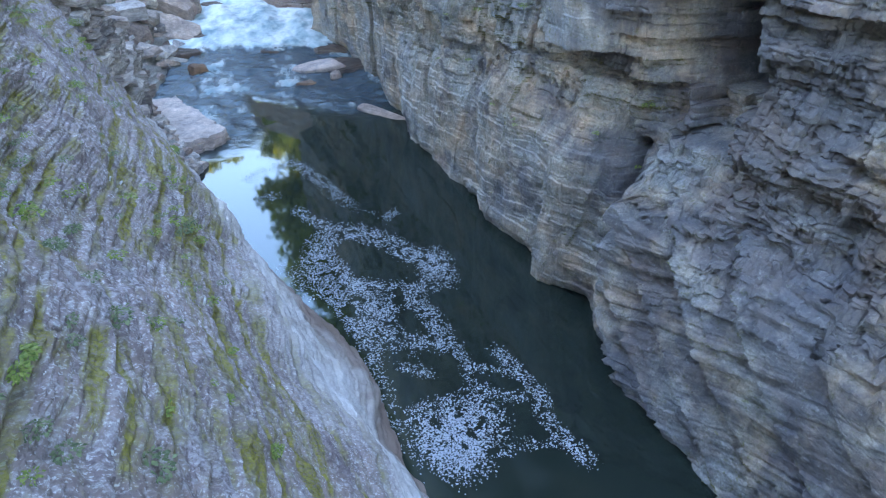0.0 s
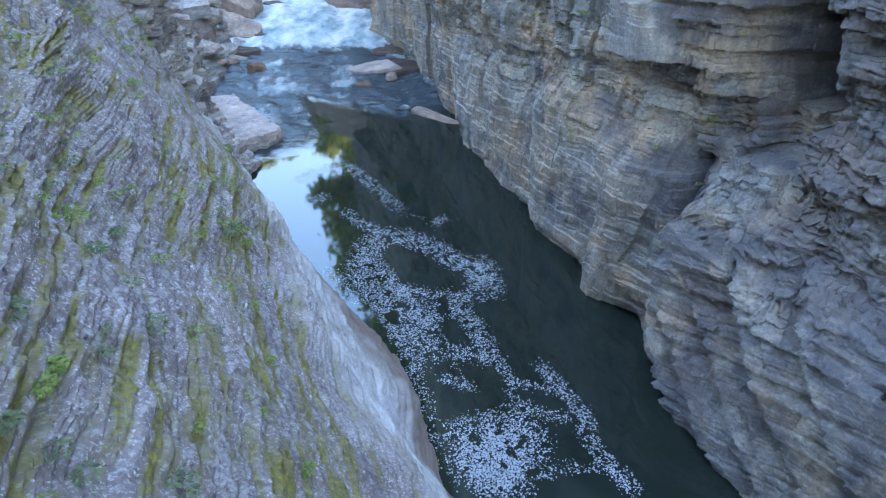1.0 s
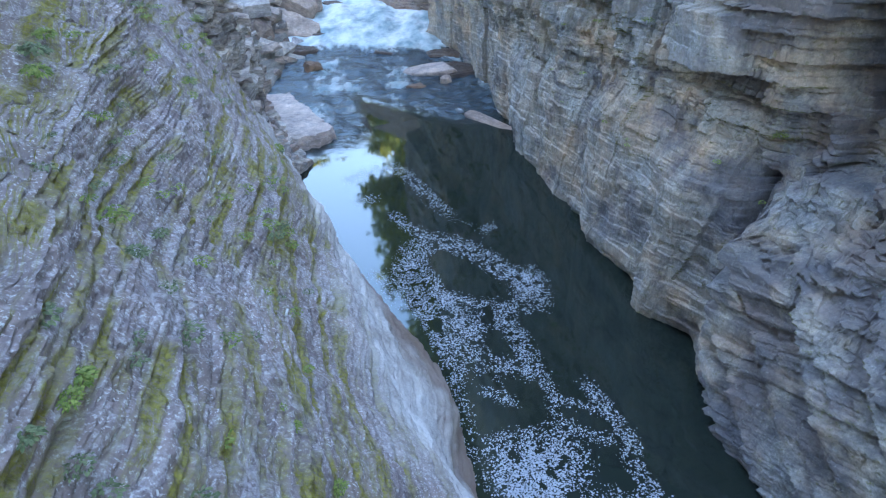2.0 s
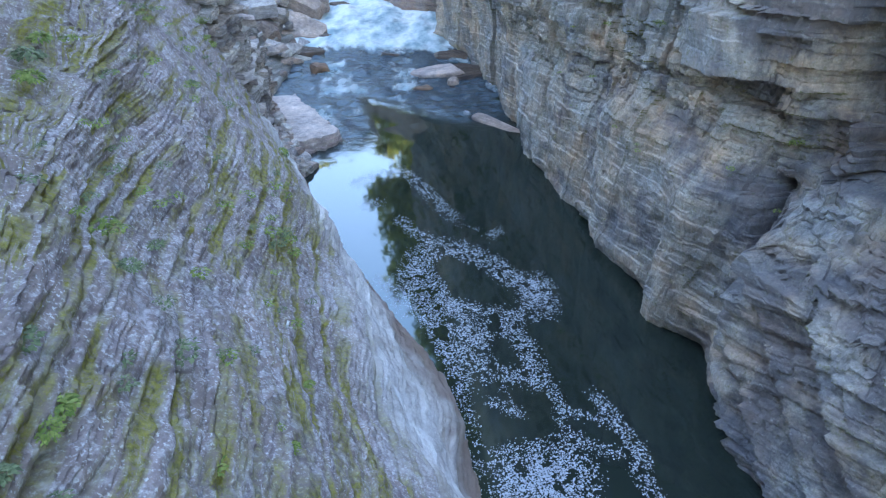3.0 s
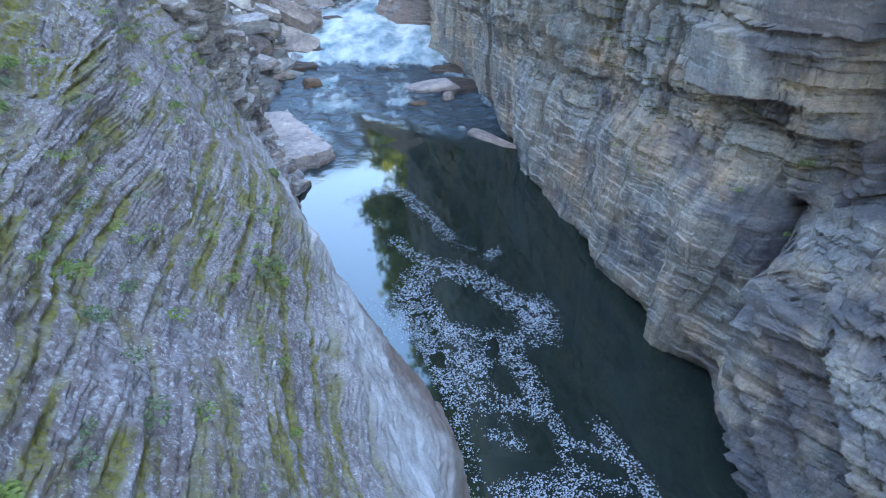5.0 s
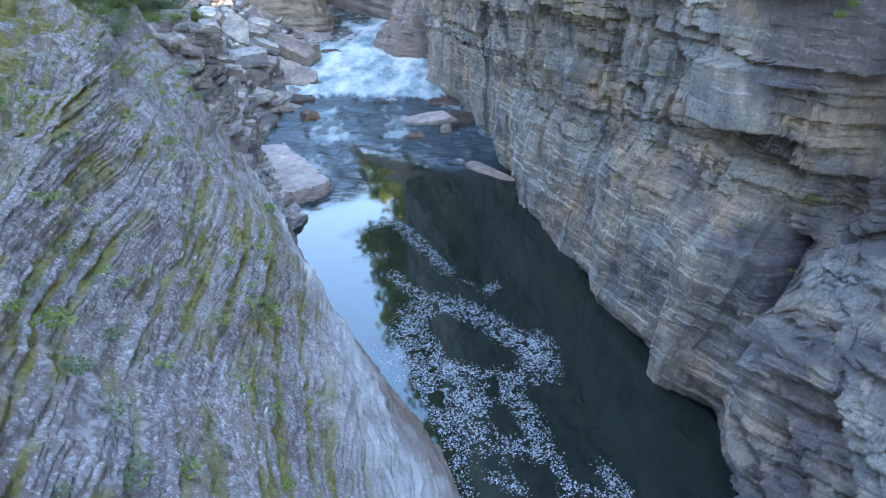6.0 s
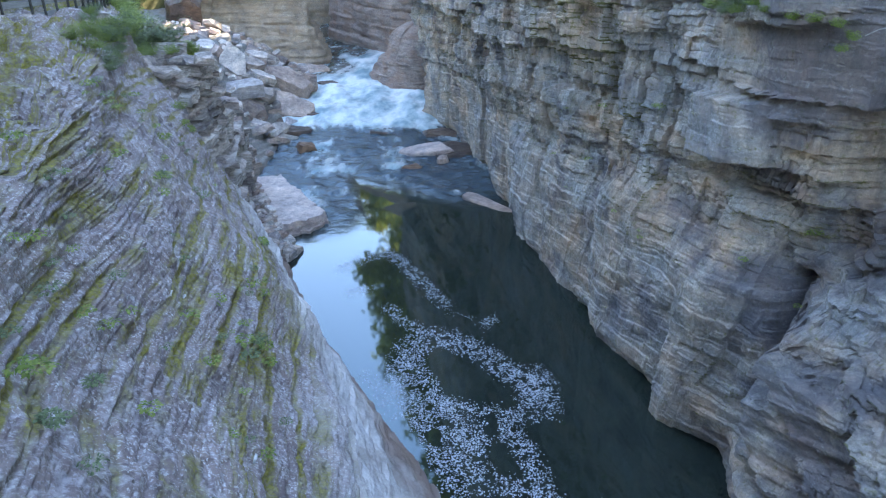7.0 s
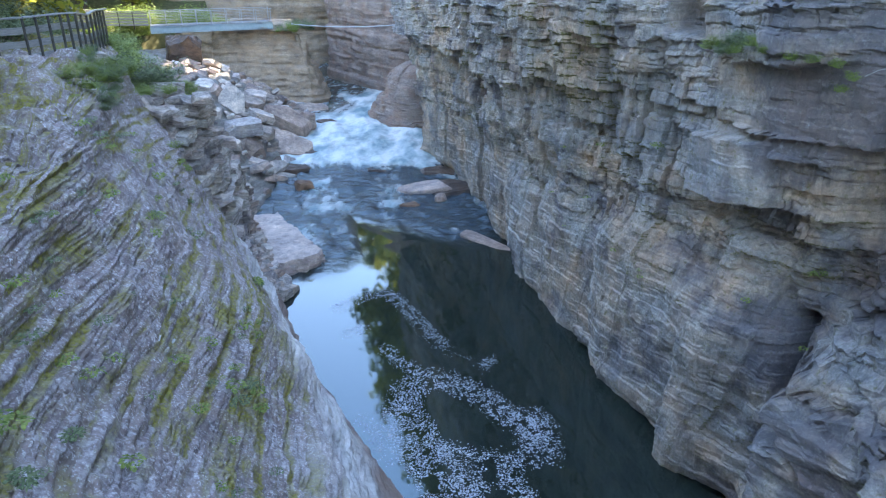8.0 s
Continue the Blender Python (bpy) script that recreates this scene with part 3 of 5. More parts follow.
deep = (0.35 + 0.65 * step(-0.25, 0.3, fbm(gs * 0.25, gz * 0.5, 0, 3, 142))) * (1 - 0.5 * step(-1.0, 4.0, gs)) * (1 - 0.6 * far_top)
calm = 1 - 0.35 * step(-1.0, 4.0, gs)
out = fbm(gs * 0.3, gz * 0.3, 0, 4, 95) * 0.3 + (r1 * 0.08 * (1 - 0.6 * far_top) + r2 * 0.07 * deep + r3 * 0.026 * calm - 0.09 * groove * deep * calm) * (0.3 + 0.7 * rough)
out = out + calm * (0.1 * fbm(gs * 0.9, gb * 2.4, 0, 4, 97) + 0.075 * fbm(gs * 3.0, gb * 5.5, 0, 4, 96) + 0.045 * chip - 0.045 * np.exp(-(e3 / 0.02) ** 2) * deep) * (0.3 + 0.7 * rough)
low = 1 - rough
out = out + low * (0.26 * fbm(gs * 0.5, gb * 1.6, 0, 3, 94) + 0.12 * fbm(gs * 1.3, gb * 4, 0, 4, 143) - 0.1 * np.exp(-(e2 / 0.06) ** 2) - 0.05 * np.exp(-(e3 / 0.025) ** 2))
v = place(gs, gu - out * 0.86, gz + out * 0.45 * (1 - rim) + rim * (0.45 * fbm(gs * 0.9, gu * 0.9, 0, 4, 93) + 0.25 * fbm(gs * 2.4, gu * 2.4, 0, 4, 92)))
slab_left = grid("slab_left", v, ROCK_SLAB, np.stack([gb, gs, gn * 0.37], -1), smooth=False, flip=True, wear=np.stack([low * 0.95, groove * (1 - rim) * (1 - 0.6 * step(-1.0, 3.5, gs)) + 0.2 * rim, step(1.1, 0.2, gz + 0.5 * fbm(gs * 0.7, gz, 0, 3, 91))], -1))
tagged(slab_left, "steep violet-grey rock slab with mossy grooves and small plants", "rock slab", kind="structure")

# ---- left bank beyond the slab: stepped ledges and the slope below the rubble ----
EDGE = ((9, 13, 15, 17, 19, 21, 23.2, 26, 31, 37, 40, 46, 50), (0.6, 3.4, 3.0, 2.4, 1.8, 0.9, -0.6, -1.9, -4.4, -6.9, -8.8, -10.2, -10.4))
RISE = ((9, 11, 13, 20, 22.5, 30, 50), (2.7, 4.0, 7.0, 7.0, 1.4, 0.85, 0.55))
CREST = ((9, 10.5, 11.5, 13, 15, 17, 19, 21, 23, 27, 31, 36, 50), (10.8, 8.6, 8.4, 9.0, 7.3, 5.3, 3.3, 1.5, 2.2, 4.7, 5.0, 5.0, 5.8))
BACK = ((9, 11, 13, 21, 24, 28, 36, 50), (0.3, 0.6, 0.8, 0.8, 1.0, 0.4, 0.15, 0.1))


def bank(s, u):
    rise, top = np.interp(s, *RISE), np.interp(s, *CREST)
    h = (u - np.interp(s, *EDGE)) * rise
    h = np.where(h < top, h, top + (h - top) / rise * np.interp(s, *BACK))
    slab = np.interp(u + 0.09 * (s + 2) * np.clip((h - 4.4) / 3.2, 0, 1), LEFT_U, LEFT_Z) - 0.3
    join = step(9.5, 11.5, s)
    h = h * join + slab * (1 - join) + 0.7 * fbm(s * 0.3, u * 0.3, 0, 4, 31) * step(0, 2, h) * join
    return np.minimum(h, 11.1 + 0.05 * u) - 0.1


gs, gu = np.meshgrid(np.arange(11.4, 56, 0.075), np.r_[np.arange(-12, 6, 0.075), np.arange(6, 14, 0.5)], indexing="ij")
h = bank(gs, gu)
hb = h + 0.10 * gs + 0.2 * fbm(gs * 0.5, gu * 0.5, 0, 3, 33)
e = np.cumsum(np.r_[-10, 0.2 + 0.7 * np.random.RandomState(5).rand(120)])
k = np.clip(np.searchsorted(e, hb) - 1, 0, len(e) - 2)
f = (hb - e[k]) / (e[k + 1] - e[k])
terrace = e[k] + (e[k + 1] - e[k]) * step(0.55, 0.95, f) - (hb - h)
mixs = step(10.5, 12.5, gs) * 0.95
h = h * (1 - mixs) + terrace * mixs + 0.05 * fbm(gs * 2.5, gu * 2.5, 0, 3, 35)
h = h + step(12, 14, gs) * step(23, 20, gs) * 0.25 * (beds(gu + 2 * h, gs, 0.4, 1.4, 1.0, 36)[0]) * step(0.8, 2, h)
h = np.maximum(h, -2.0)
bank_left = grid("bank_left", place(gs, gu, h), ROCK_PALE, np.stack([hb, gs, k * 0.37], -1))
tagged(bank_left, "stepped pale grey rock ledges under the rubble slope", "rock ledges", kind="structure")


# ---- the outcrop that steps down from the slab to the shelf: a stack of broken beds ----
def bed(ring, z0, z1, rs, mat, parent, tilt=0.0, thin=0.09, lap=0.05):
    """A bed of rock with thin layers in its edge, over a ring of places (s, u)."""
    mid = ring.mean(0)
    away = mid - ring
    away /= np.hypot(*away.T)[:, None]
    bm = bmesh.new()
    z, last = z0, None
    wob = 0.03 * rs.randn(len(ring))
    while z < z1 - 0.01:
        up = min(z1, z + thin * (0.5 + 1.3 * rs.rand()))
        own = lap * rs.rand() + 0.5 * lap * np.repeat(rs.rand(len(ring) // 3 + 1), 3)[:len(ring)]
        for h in (z, up):
            q = ring + away * own[:, None]
            now = [bm.verts.new(spot(s, u, h + tilt * (u - mid[1]) + 0.1 * (s - mid[0]) + w)) for (s, u), w in zip(q, wob)]
            if last:
                for k in range(len(ring)):
                    bm.faces.new((last[k - 1], last[k], now[k], now[k - 1]))
            last = now
        z = up
    bm.faces.new(last)
    bmesh.ops.triangulate(bm, faces=bm.faces)
    bmesh.ops.recalc_face_normals(bm, faces=bm.faces)
    return part("bed", bm, mat, parent)


def broken(a, b, rs, reach, lo, hi):
    """Places from a to b in straight stretches that stand out by turns."""
    a, b = np.array(a), np.array(b)
    d = b - a
    ln = np.hypot(*d)
    out = np.array([d[1], -d[0]]) / ln
    pts, at = [], 0.0
    while at < ln:
        to = min(ln, at + lo + (hi - lo) * rs.rand())
        o, slant = reach * (rs.rand() - 0.3), 0.4 * reach * rs.randn()
        for f in np.linspace(0, 1, max(2, int((to - at) / 0.12))):
            pts.append(a + d * (at + (to - at) * (0.02 + 0.96 * f)) / ln + out * (o + slant * (f - 0.5)) + 0.03 * rs.randn(2))
        at = to
    return pts


outcrop = tagged(new("outcrop"), "dark grey outcrop of broken beds stepping down to the shelf", "outcrop")
rs = np.random.RandomState(31)
z = 0.35
while z < 8.9:
    thick = 0.16 + 0.4 * rs.rand() ** 1.5
    e = (float(np.interp(z, (0, 1.2, 3.2, 5.2, 7.2, 9.2), (21.8, 21, 19, 17, 15, 13))), float(np.interp(z, (0, 1.2, 3.2, 5.2, 7.2, 9.2), (0.5, 0.0, 0.7, 1.1, 1.7, 2.5))))
    f = (11.5, float(left_face(np.array(11.5), np.array(z))) + 0.6)
    push = (0.45 + 1.2 * max(0.0, (z - 6.5) / 2.4)) * (rs.rand() - 0.6)
    e = (e[0] + push, e[1] - push)
    nook = (15.5, float(np.interp(z, (0, 1.5, 3), (2.3, 2.3, 2.4))))
    ring = (broken(f, nook, rs, 0.5, 0.4, 1.2) + broken(nook, e, rs, 0.5, 0.4, 1.5) if z < 3 else broken(f, e, rs, 0.9, 0.4, 1.5)) + broken(e, (e[0] + 0.4, e[1] + 2.0), rs, 0.4, 0.4, 1.2)
    ring += [(e[0] - 0.6, e[1] + 4.6), (11.5, f[1] + 4.2)]
    bed(np.array(ring), z, z + thick, rs, ROCK_LEDGE, outcrop, 0.07, 0.065, 0.09)
    z += thick - 0.02


# ---- far cliffs ----
def cliff(name, plan, z0, z1, mat, seed, coarse=0.3, medium=0.15, fine=0.05, ds=0.12, dz=0.1, dip=0.03, lean=0.0, flip=False, cap=3.0, dome=0.0, foot=0.0):
    """A layered cliff over a line on the plan, given as places (s, u)."""
    p = np.array(plan, float)
    far = np.r_[0, np.cumsum(np.hypot(*np.diff(p, axis=0).T))]
    a = np.arange(0, far[-1], ds)
    s, u = np.interp(a, far, p[:, 0]), np.interp(a, far, p[:, 1])
    ts, tu = np.gradient(s), np.gradient(u)
    kern = np.ones(9) / 9
    ts, tu = (np.convolve(np.pad(t, 4, "edge"), kern, "valid") for t in (ts, tu))
    ln = np.hypot(ts, tu)
    ns, nu = tu / ln, -ts / ln
    z = np.arange(z0, z1, dz)
    ga, gz = np.meshgrid(a, z, indexing="ij")
    d, b, n = layered(ga, gz, dip, coarse, medium, fine, seed)
    d = d + 0.5 * fbm(ga * 0.25, gz * 0.2, 0, 4, seed + 1) + lean * (gz - z0) / (z1 - z0) - dome * np.clip((gz - z0) / (z1 - z0), 0, 1) ** 4
    d = d + foot * np.floor(5 * np.clip(1 - gz / 4.2 + 0.12 * fbm(ga * 0.5, gz, 0, 3, seed + 2), 0, 1)) / 5
    inward = np.linspace(0.25, cap, 10)[None]                 # the top runs back from the edge
    d = np.concatenate([d, d[:, -1:] - inward], 1)
    gz = np.concatenate([gz, gz[:, -1:] + 0.25 * fbm(a[:, None] * 0.8, inward * 0.8, 0, 3, seed) + 0.03 * inward], 1)
    ga, b, n = (np.concatenate([q, np.repeat(q[:, -1:], 10, 1)], 1) for q in (ga, b, n))
    b[:, -10:] += inward * 0.6
    v = place(s[:, None] + ns[:, None] * d, u[:, None] + nu[:, None] * d, gz)
    ob = grid(name, v, mat, np.stack([b, ga, n * 0.37], -1), flip=flip)
    return ob


far = cliff("cliff_far", [(58, 5), (52, 1.5), (49.3, -0.8), (48.3, -4), (47, -7), (46, -9.2), (46.6, -10.4), (49, -11.3), (57, -12.2), (62, -9), (63, 0)], -1, 7.45, ROCK_FAR, 201, 0.3, 0.2, 0.08, lean=-1.5, dome=0.9, foot=1.4)
tagged(far, "brown layered cliff that carries the footbridge", "cliff", kind="structure")
red = cliff("cliff_red", [(62, -22), (60, -17), (57.8, -13.7), (56.5, -13.9), (50, -15.8), (47, -17.0), (44, -19), (38, -22)], -1, 15, ROCK_RED, 231, 0.25, 0.15, 0.06, flip=True)
tagged(red, "reddish-grey layered cliff beside the narrow channel", "cliff", kind="structure")
back = cliff("cliff_back", [(70, 30), (68, 12), (66, 0), (65, -10), (66, -18)], -1, 17, ROCK_FAR, 251, 0.3, 0.2, 0.06, 0.25, 0.2)
tagged(back, "shaded layered cliff across the channel", "cliff", kind="structure")

# ---- ground sheet ----
def axis(lo, hi, fine, far):
    mid = np.arange(lo, hi, fine)
    left, right = lo - np.geomspace(2, far, 14)[::-1], hi + np.geomspace(2, far, 14)
    return np.r_[left, mid, right]


gs, gu = np.meshgrid(axis(-60, 90, 2.0, 1500), axis(-40, 45, 1.0, 1500), indexing="ij")
left_top = np.interp(gs, (-30, 16, 24, 34, 50, 62, 80), (11.0, 10.9, 9.0, 5.5, 7.0, 7.4, 14)) + 0.35 * np.clip(gu - 14, 0, 60)
# right rim lies out of view; its heights are set for shade and reflections
right_top = np.interp(gs, (-30, 23, 29, 42, 47, 50, 80), (24, 24, 17.6, 18.5, 18, 14.5, 15)) + 0.2 * np.clip(-20 - gu, 0, 60)
lip = np.interp(gs, (-30, -10, 10, 14, 20, 30, 50, 56, 80), (10.5, 8.5, 7.5, 6.5, 9, 9, 8, -4, -4))
rip = np.interp(gs, (-30, 0, 33, 38, 46, 60, 66, 80), (-11, -13, -17, -25, -22, -19, -18, -18))
hg = np.where(gu > lip, left_top, np.where(gu < rip, right_top, -2.2)) + 0.3 * fbm(gs * 0.2, gu * 0.2, 0, 3, 61)
hg = np.where(gs > 67, np.maximum(hg, 15), hg)
hg = np.where(np.abs(hg) > 3, hg, -2.2)
ground = grid("ground", place(gs, gu, hg), SOIL)
tagged(ground, "leaf-strewn ground on both rims of the gorge", "ground", kind="structure")

# ---- water ----
gs, gu = np.meshgrid(np.r_[np.arange(-30, 12, 0.25), np.arange(12, 66, 0.09)], np.arange(-20, 4, 0.09), indexing="ij")


def level(s):
    return np.interp(s, (17, 24, 29, 33, 38, 46, 60), (0, 0.12, 0.3, 0.62, 0.95, 1.35, 1.6))


still = np.interp(gu, (-12, -9.2, -7.5, -6.3, -5.5, -5.0, -4.5, -3.6, -1), (14.6, 15.2, 18.4, 19.6, 21.0, 19.4, 16.2, 15.0, 14.6)) + 0.5 * fbm(gs * 0.7, gu * 0.7, 0, 2, 82)
chop = step(-1.0, 3.0, gs - still)
lip_at = np.interp(gu, (-12.1, -10.1, -7.7, -5.6, -1.4), (27.5, 28.1, 29.1, 30.3, 30.1)) + 0.7 * fbm(gs * 0.6, gu * 0.6, 0, 3, 78)
white = step(-0.4, 1.4, gs - lip_at + 0.9 * fbm(gs * 0.9, gu * 1.3, 0, 3, 81))
shift = gu + 0.35 * (gs - 46) * (gs < 46) + 1.2 * fbm(gs * 0.35, gu * 0.6, 0, 3, 79)
upper = np.clip(step(40.0, 44.5, gs) * step(-13.4, -11.6, shift) + step(46.5, 51.0, gs + 1.5 * fbm(gs * 0.3, gu * 0.5, 0, 2, 77)), 0, 1)
wz = level(gs) + chop * (0.16 * fbm(gs * 1.0, gu * 0.75, 0, 3, 71) * (1 - 0.4 * white) + 0.07 * fbm(gs * 2.6, gu * 2.0, 0, 3, 72) * (1 - 0.75 * white) + white * 0.2 * fbm(gs * 0.3 + 0.3 * gu, gu * 0.7, 0, 3, 73)) * (1 - 0.75 * upper) + 0.18 * white * chop * (1 - upper)
WATER, nt, b = material("river water", 0.03, 0.5)
# IOR above real water's and a blue tint strengthen the reflected sky
b.inputs["IOR"].default_value = 1.7
b.inputs["Specular Tint"].default_value = (0.6, 0.86, 1.0, 1.0)
at = nt.nodes.new("ShaderNodeAttribute")
at.attribute_name = "strata"
sep = nt.nodes.new("ShaderNodeSeparateXYZ")
nt.links.new(at.outputs["Vector"], sep.inputs[0])
ob = nt.nodes.new("ShaderNodeTexCoord").outputs["Object"]
streak = noise_node(nt, ob, 0.9, 6, 0.6, (1.4, 0.75, 1.0), -0.52)
torn = times(nt, sep.outputs["X"], times(nt, times(nt, streak, 0.5, "SUBTRACT"), 1.3), "ADD")
foamy = mask(nt, torn, 0.3, 0.85)
# rough stretches get a lighter blue colour standing in for reflected sky
deep = mixed(nt, sep.outputs["Y"], (0.019, 0.027, 0.022), (0.035, 0.055, 0.07))
froth = ramp(nt, noise_node(nt, ob, 0.55, 5, 0.55, (1.3, 0.7, 1.0), -0.5), [(0.34, (0.2, 0.31, 0.34)), (0.46, (0.46, 0.55, 0.56)), (0.58, (0.76, 0.79, 0.78)), (0.68, (0.84, 0.85, 0.83))])
nt.links.new(mixed(nt, foamy, deep, froth), b.inputs["Base Color"])
nt.links.new(mask(nt, foamy, -0.05, 1.6), b.inputs["Roughness"])
ripple = noise_node(nt, ob, 1.9, 5, 0.6)
bump(nt, b, times(nt, ripple, sep.outputs["Y"]), 0.8, 0.25)
wisp = fbm(gs * 0.3, gu * 0.45, 0, 4, 80)
swirl = np.exp(-(((gs - 23.4 - 0.3 * (gu + 4.6)) / 0.6) ** 2 + ((gu + 4.8) / 1.7) ** 2)) + 0.9 * np.exp(-(((gs - 22.6) / 1.6) ** 2 + ((gu + 8.3 + 0.3 * (gs - 22.6)) / 0.5) ** 2)) + 0.8 * np.exp(-(((gs - 27.6) / 0.9) ** 2 + ((gu + 5.2) / 1.8) ** 2))
foam_amount = white * (0.88 - 0.44 * upper) + chop * (1 - white) * (0.08 + 0.38 * step(-0.1, 0.4, wisp) + 0.34 * swirl)
calm = 0.006 + 0.994 * chop * (1 - 0.92 * white)
river = grid("river", place(gs, gu, wz), WATER, np.stack([foam_amount, calm, calm * 0], -1))
tagged(river, "dark green pool below a white rapid", "river", kind="structure")

# ---- loose rocks ----
def hull_rock(name, size, seed, mat, cuts=3, rough=0.05, soft=0.018):
    """An angular block, split off along flat faces, roughened."""
    r = random.Random(seed)
    bm = bmesh.new()
    bmesh.ops.create_cube(bm, size=1, matrix=Matrix.Diagonal((*size, 1)))
    for n in range(9):
        d = Vector((r.uniform(-1, 1), r.uniform(-1, 1), r.uniform(-0.3, 0.75) if n < 6 else r.uniform(-1, 1))).normalized()
        far = max(v.co.dot(d) for v in bm.verts)
        k = r.uniform(0.55, 0.88) if n < 6 else r.uniform(0.7, 0.92)
        bmesh.ops.bisect_plane(bm, geom=[*bm.verts, *bm.edges, *bm.faces], plane_co=d * far * k, plane_no=d, clear_outer=True)
        bmesh.ops.holes_fill(bm, edges=[e for e in bm.edges if e.is_boundary], sides=0)
    bmesh.ops.recalc_face_normals(bm, faces=bm.faces)
    if cuts:
        bmesh.ops.bevel(bm, geom=list(bm.edges), offset=soft * min(size), segments=1, affect="EDGES")
    bmesh.ops.triangulate(bm, faces=bm.faces)
    if cuts:
        bmesh.ops.subdivide_edges(bm, edges=[e for e in bm.edges if e.calc_length() > 0.25], cuts=cuts, use_grid_fill=True)
        for v in bm.verts:
            lay = 0.03 * (noise.noise(Vector((seed, 3, v.co.z * 9))) + 0.6 * noise.noise(Vector((seed, 7, v.co.z * 25))))
            v.co.x, v.co.y = v.co.x * (1 + lay), v.co.y * (1 + lay)
            n = noise.noise(v.co * 1.5 + Vector((seed, 0, 0))) + 0.8 * noise.noise(v.co * 4 + Vector((0, seed, 0))) + 0.35 * noise.cell(v.co * 3 + Vector((0, seed, 0)))
            v.co += v.co.normalized() * n * rough * min(size)
    me = bpy.data.meshes.new(name)
    bm.to_mesh(me)
    bm.free()
    me.materials.append(mat)
    return new(name, me)


def boulder(s, u, z, size, seed, turn=(0, 0, 0), mat=None, label="angular pale grey boulder in the rubble slope", group="boulders of the rubble slope", name="boulder"):
    ob = hull_rock(name, size, seed, mat or ROCK_LOOSE, 3, 0.05 if name == "boulder" else 0.09, 0.02 if name == "boulder" else 0.14)
    ob.matrix_world = Matrix.Translation(spot(s, u, z)) @ Euler([radians(a) for a in turn]).to_matrix().to_4x4()
    return tagged(ob, label, "boulder", group)


boulder(35.2, -1.2, 4.5, (1.7, 2.3, 0.6), 11, (58, 4, 22), ROCK_PALE_LOOSE, "large pale slab leaning on the rubble slope")
boulder(31.9, -1.0, 3.25, (3.0, 2.0, 0.85), 12, (5, -3, 28), ROCK_PALE_LOOSE, "thick flat pale slab lying on the rubble")
boulder(38.0, -5.0, 2.1, (4.4, 2.0, 1.3), 14, (14, 27, 8), ROCK_TAN, "large tan boulder with a sloping top")
boulder(38.6, -7.1, 1.3, (1.3, 1.2, 1.9), 15, (12, 14, 60), ROCK_TAN, "upright tan boulder beside the rapid")
boulder(34.0, -4.2, 1.0, (5.2, 2.5, 1.2), 56, (26, 12, 26), ROCK_TAN, "broad reddish-grey boulder at the water's edge")
boulder(34.6, -2.9, 1.6, (3.4, 1.6, 0.7), 57, (22, 16, 20), ROCK_LOOSE, "tilted grey slab behind the reddish boulder")
boulder(33.2, -5.4, 0.62, (3.4, 1.0, 0.5), 17, (0, 3, 22), ROCK_WET, "long dark wet slab in the white water")
boulder(32.0, -2.6, 0.6, (2.0, 1.2, 0.7), 18, (5, 4, 30), ROCK_WET, "dark wet boulder at the rubble's foot")
boulder(39.8, -8.6, 0.9, (1.9, 1.2, 0.8), 19, (5, 8, 10), ROCK_WET, "dark wet boulder beside the rapid")
boulder(42.3, -9.7, 0.85, (2.6, 1.2, 0.7), 20, (3, 5, 10), ROCK_WET, "low dark wet boulder beside the rapid")
boulder(44.2, -8.7, 1.1, (2.6, 1.6, 1.0), 21, (6, 8, 30), ROCK_TAN, "brown boulder under the far cliff")
boulder(37.2, -2.6, 3.7, (2.2, 1.3, 0.6), 13, (22, 20, 50), None, "tilted pale slab in the rubble slope")
boulder(36.2, -3.2, 2.9, (1.9, 1.1, 0.6), 30, (10, 24, 35), ROCK_PALE_LOOSE, "tilted pale slab in the rubble slope")
boulder(40.2, -3.4, 3.6, (1.8, 1.2, 0.6), 31, (12, 14, 20), ROCK_PALE_LOOSE)
boulder(33.4, -2.9, 2.1, (1.2, 1.0, 1.1), 32, (20, 10, 10), None)
boulder(31.0, -1.6, 1.9, (1.6, 1.2, 1.3), 34, (18, 22, 60), ROCK_TAN, "reddish boulder wedged in the rubble slope")
boulder(36.9, 0.2, 5.1, (1.5, 1.2, 0.7), 35, (20, 10, 15), ROCK_PALE_LOOSE)
boulder(30.3, -3.8, 0.42, (3.4, 1.2, 0.6), 22, (8, 10, 24), ROCK_WET, "dark wet rock standing in the rapid", "rocks in the river", "river_rock")
boulder(26.9, -4.1, 0.3, (1.5, 0.9, 0.8), 23, (5, 12, 30), ROCK_WET_TAN, "small brown wet rock in the rapid", "rocks in the river", "river_rock")
boulder(28.6, -9.6, 0.02, (1.7, 0.9, 0.6), 24, (0, 5, 10), ROCK_WET, "dark rock just under the rapid's lip", "rocks in the river", "river_rock")
boulder(27.0, -13.0, 0.0, (2.6, 1.6, 0.7), 36, (4, 5, 10), ROCK_WET, "dark wet rock at the cliff foot", "rocks in the river", "river_rock")
boulder(23.6, -12.9, -0.12, (4.6, 3.0, 0.7), 37, (0, -4, 20), ROCK_WET, "low dark wet ledge at the cliff foot", "rocks in the river", "river_rock")
boulder(24.0, -10.9, 0.18, (4.4, 1.5, 0.42), 25, (5, -5, 14), ROCK_SHELF, "flat tan rock beside the cliff foot", "rocks in the river", "river_rock")
boulder(22.2, -11.3, 0.1, (0.8, 0.6, 0.45), 26, (0, 0, 20), ROCK_TAN, "small tan rock beside the cliff foot", "rocks in the river", "river_rock")
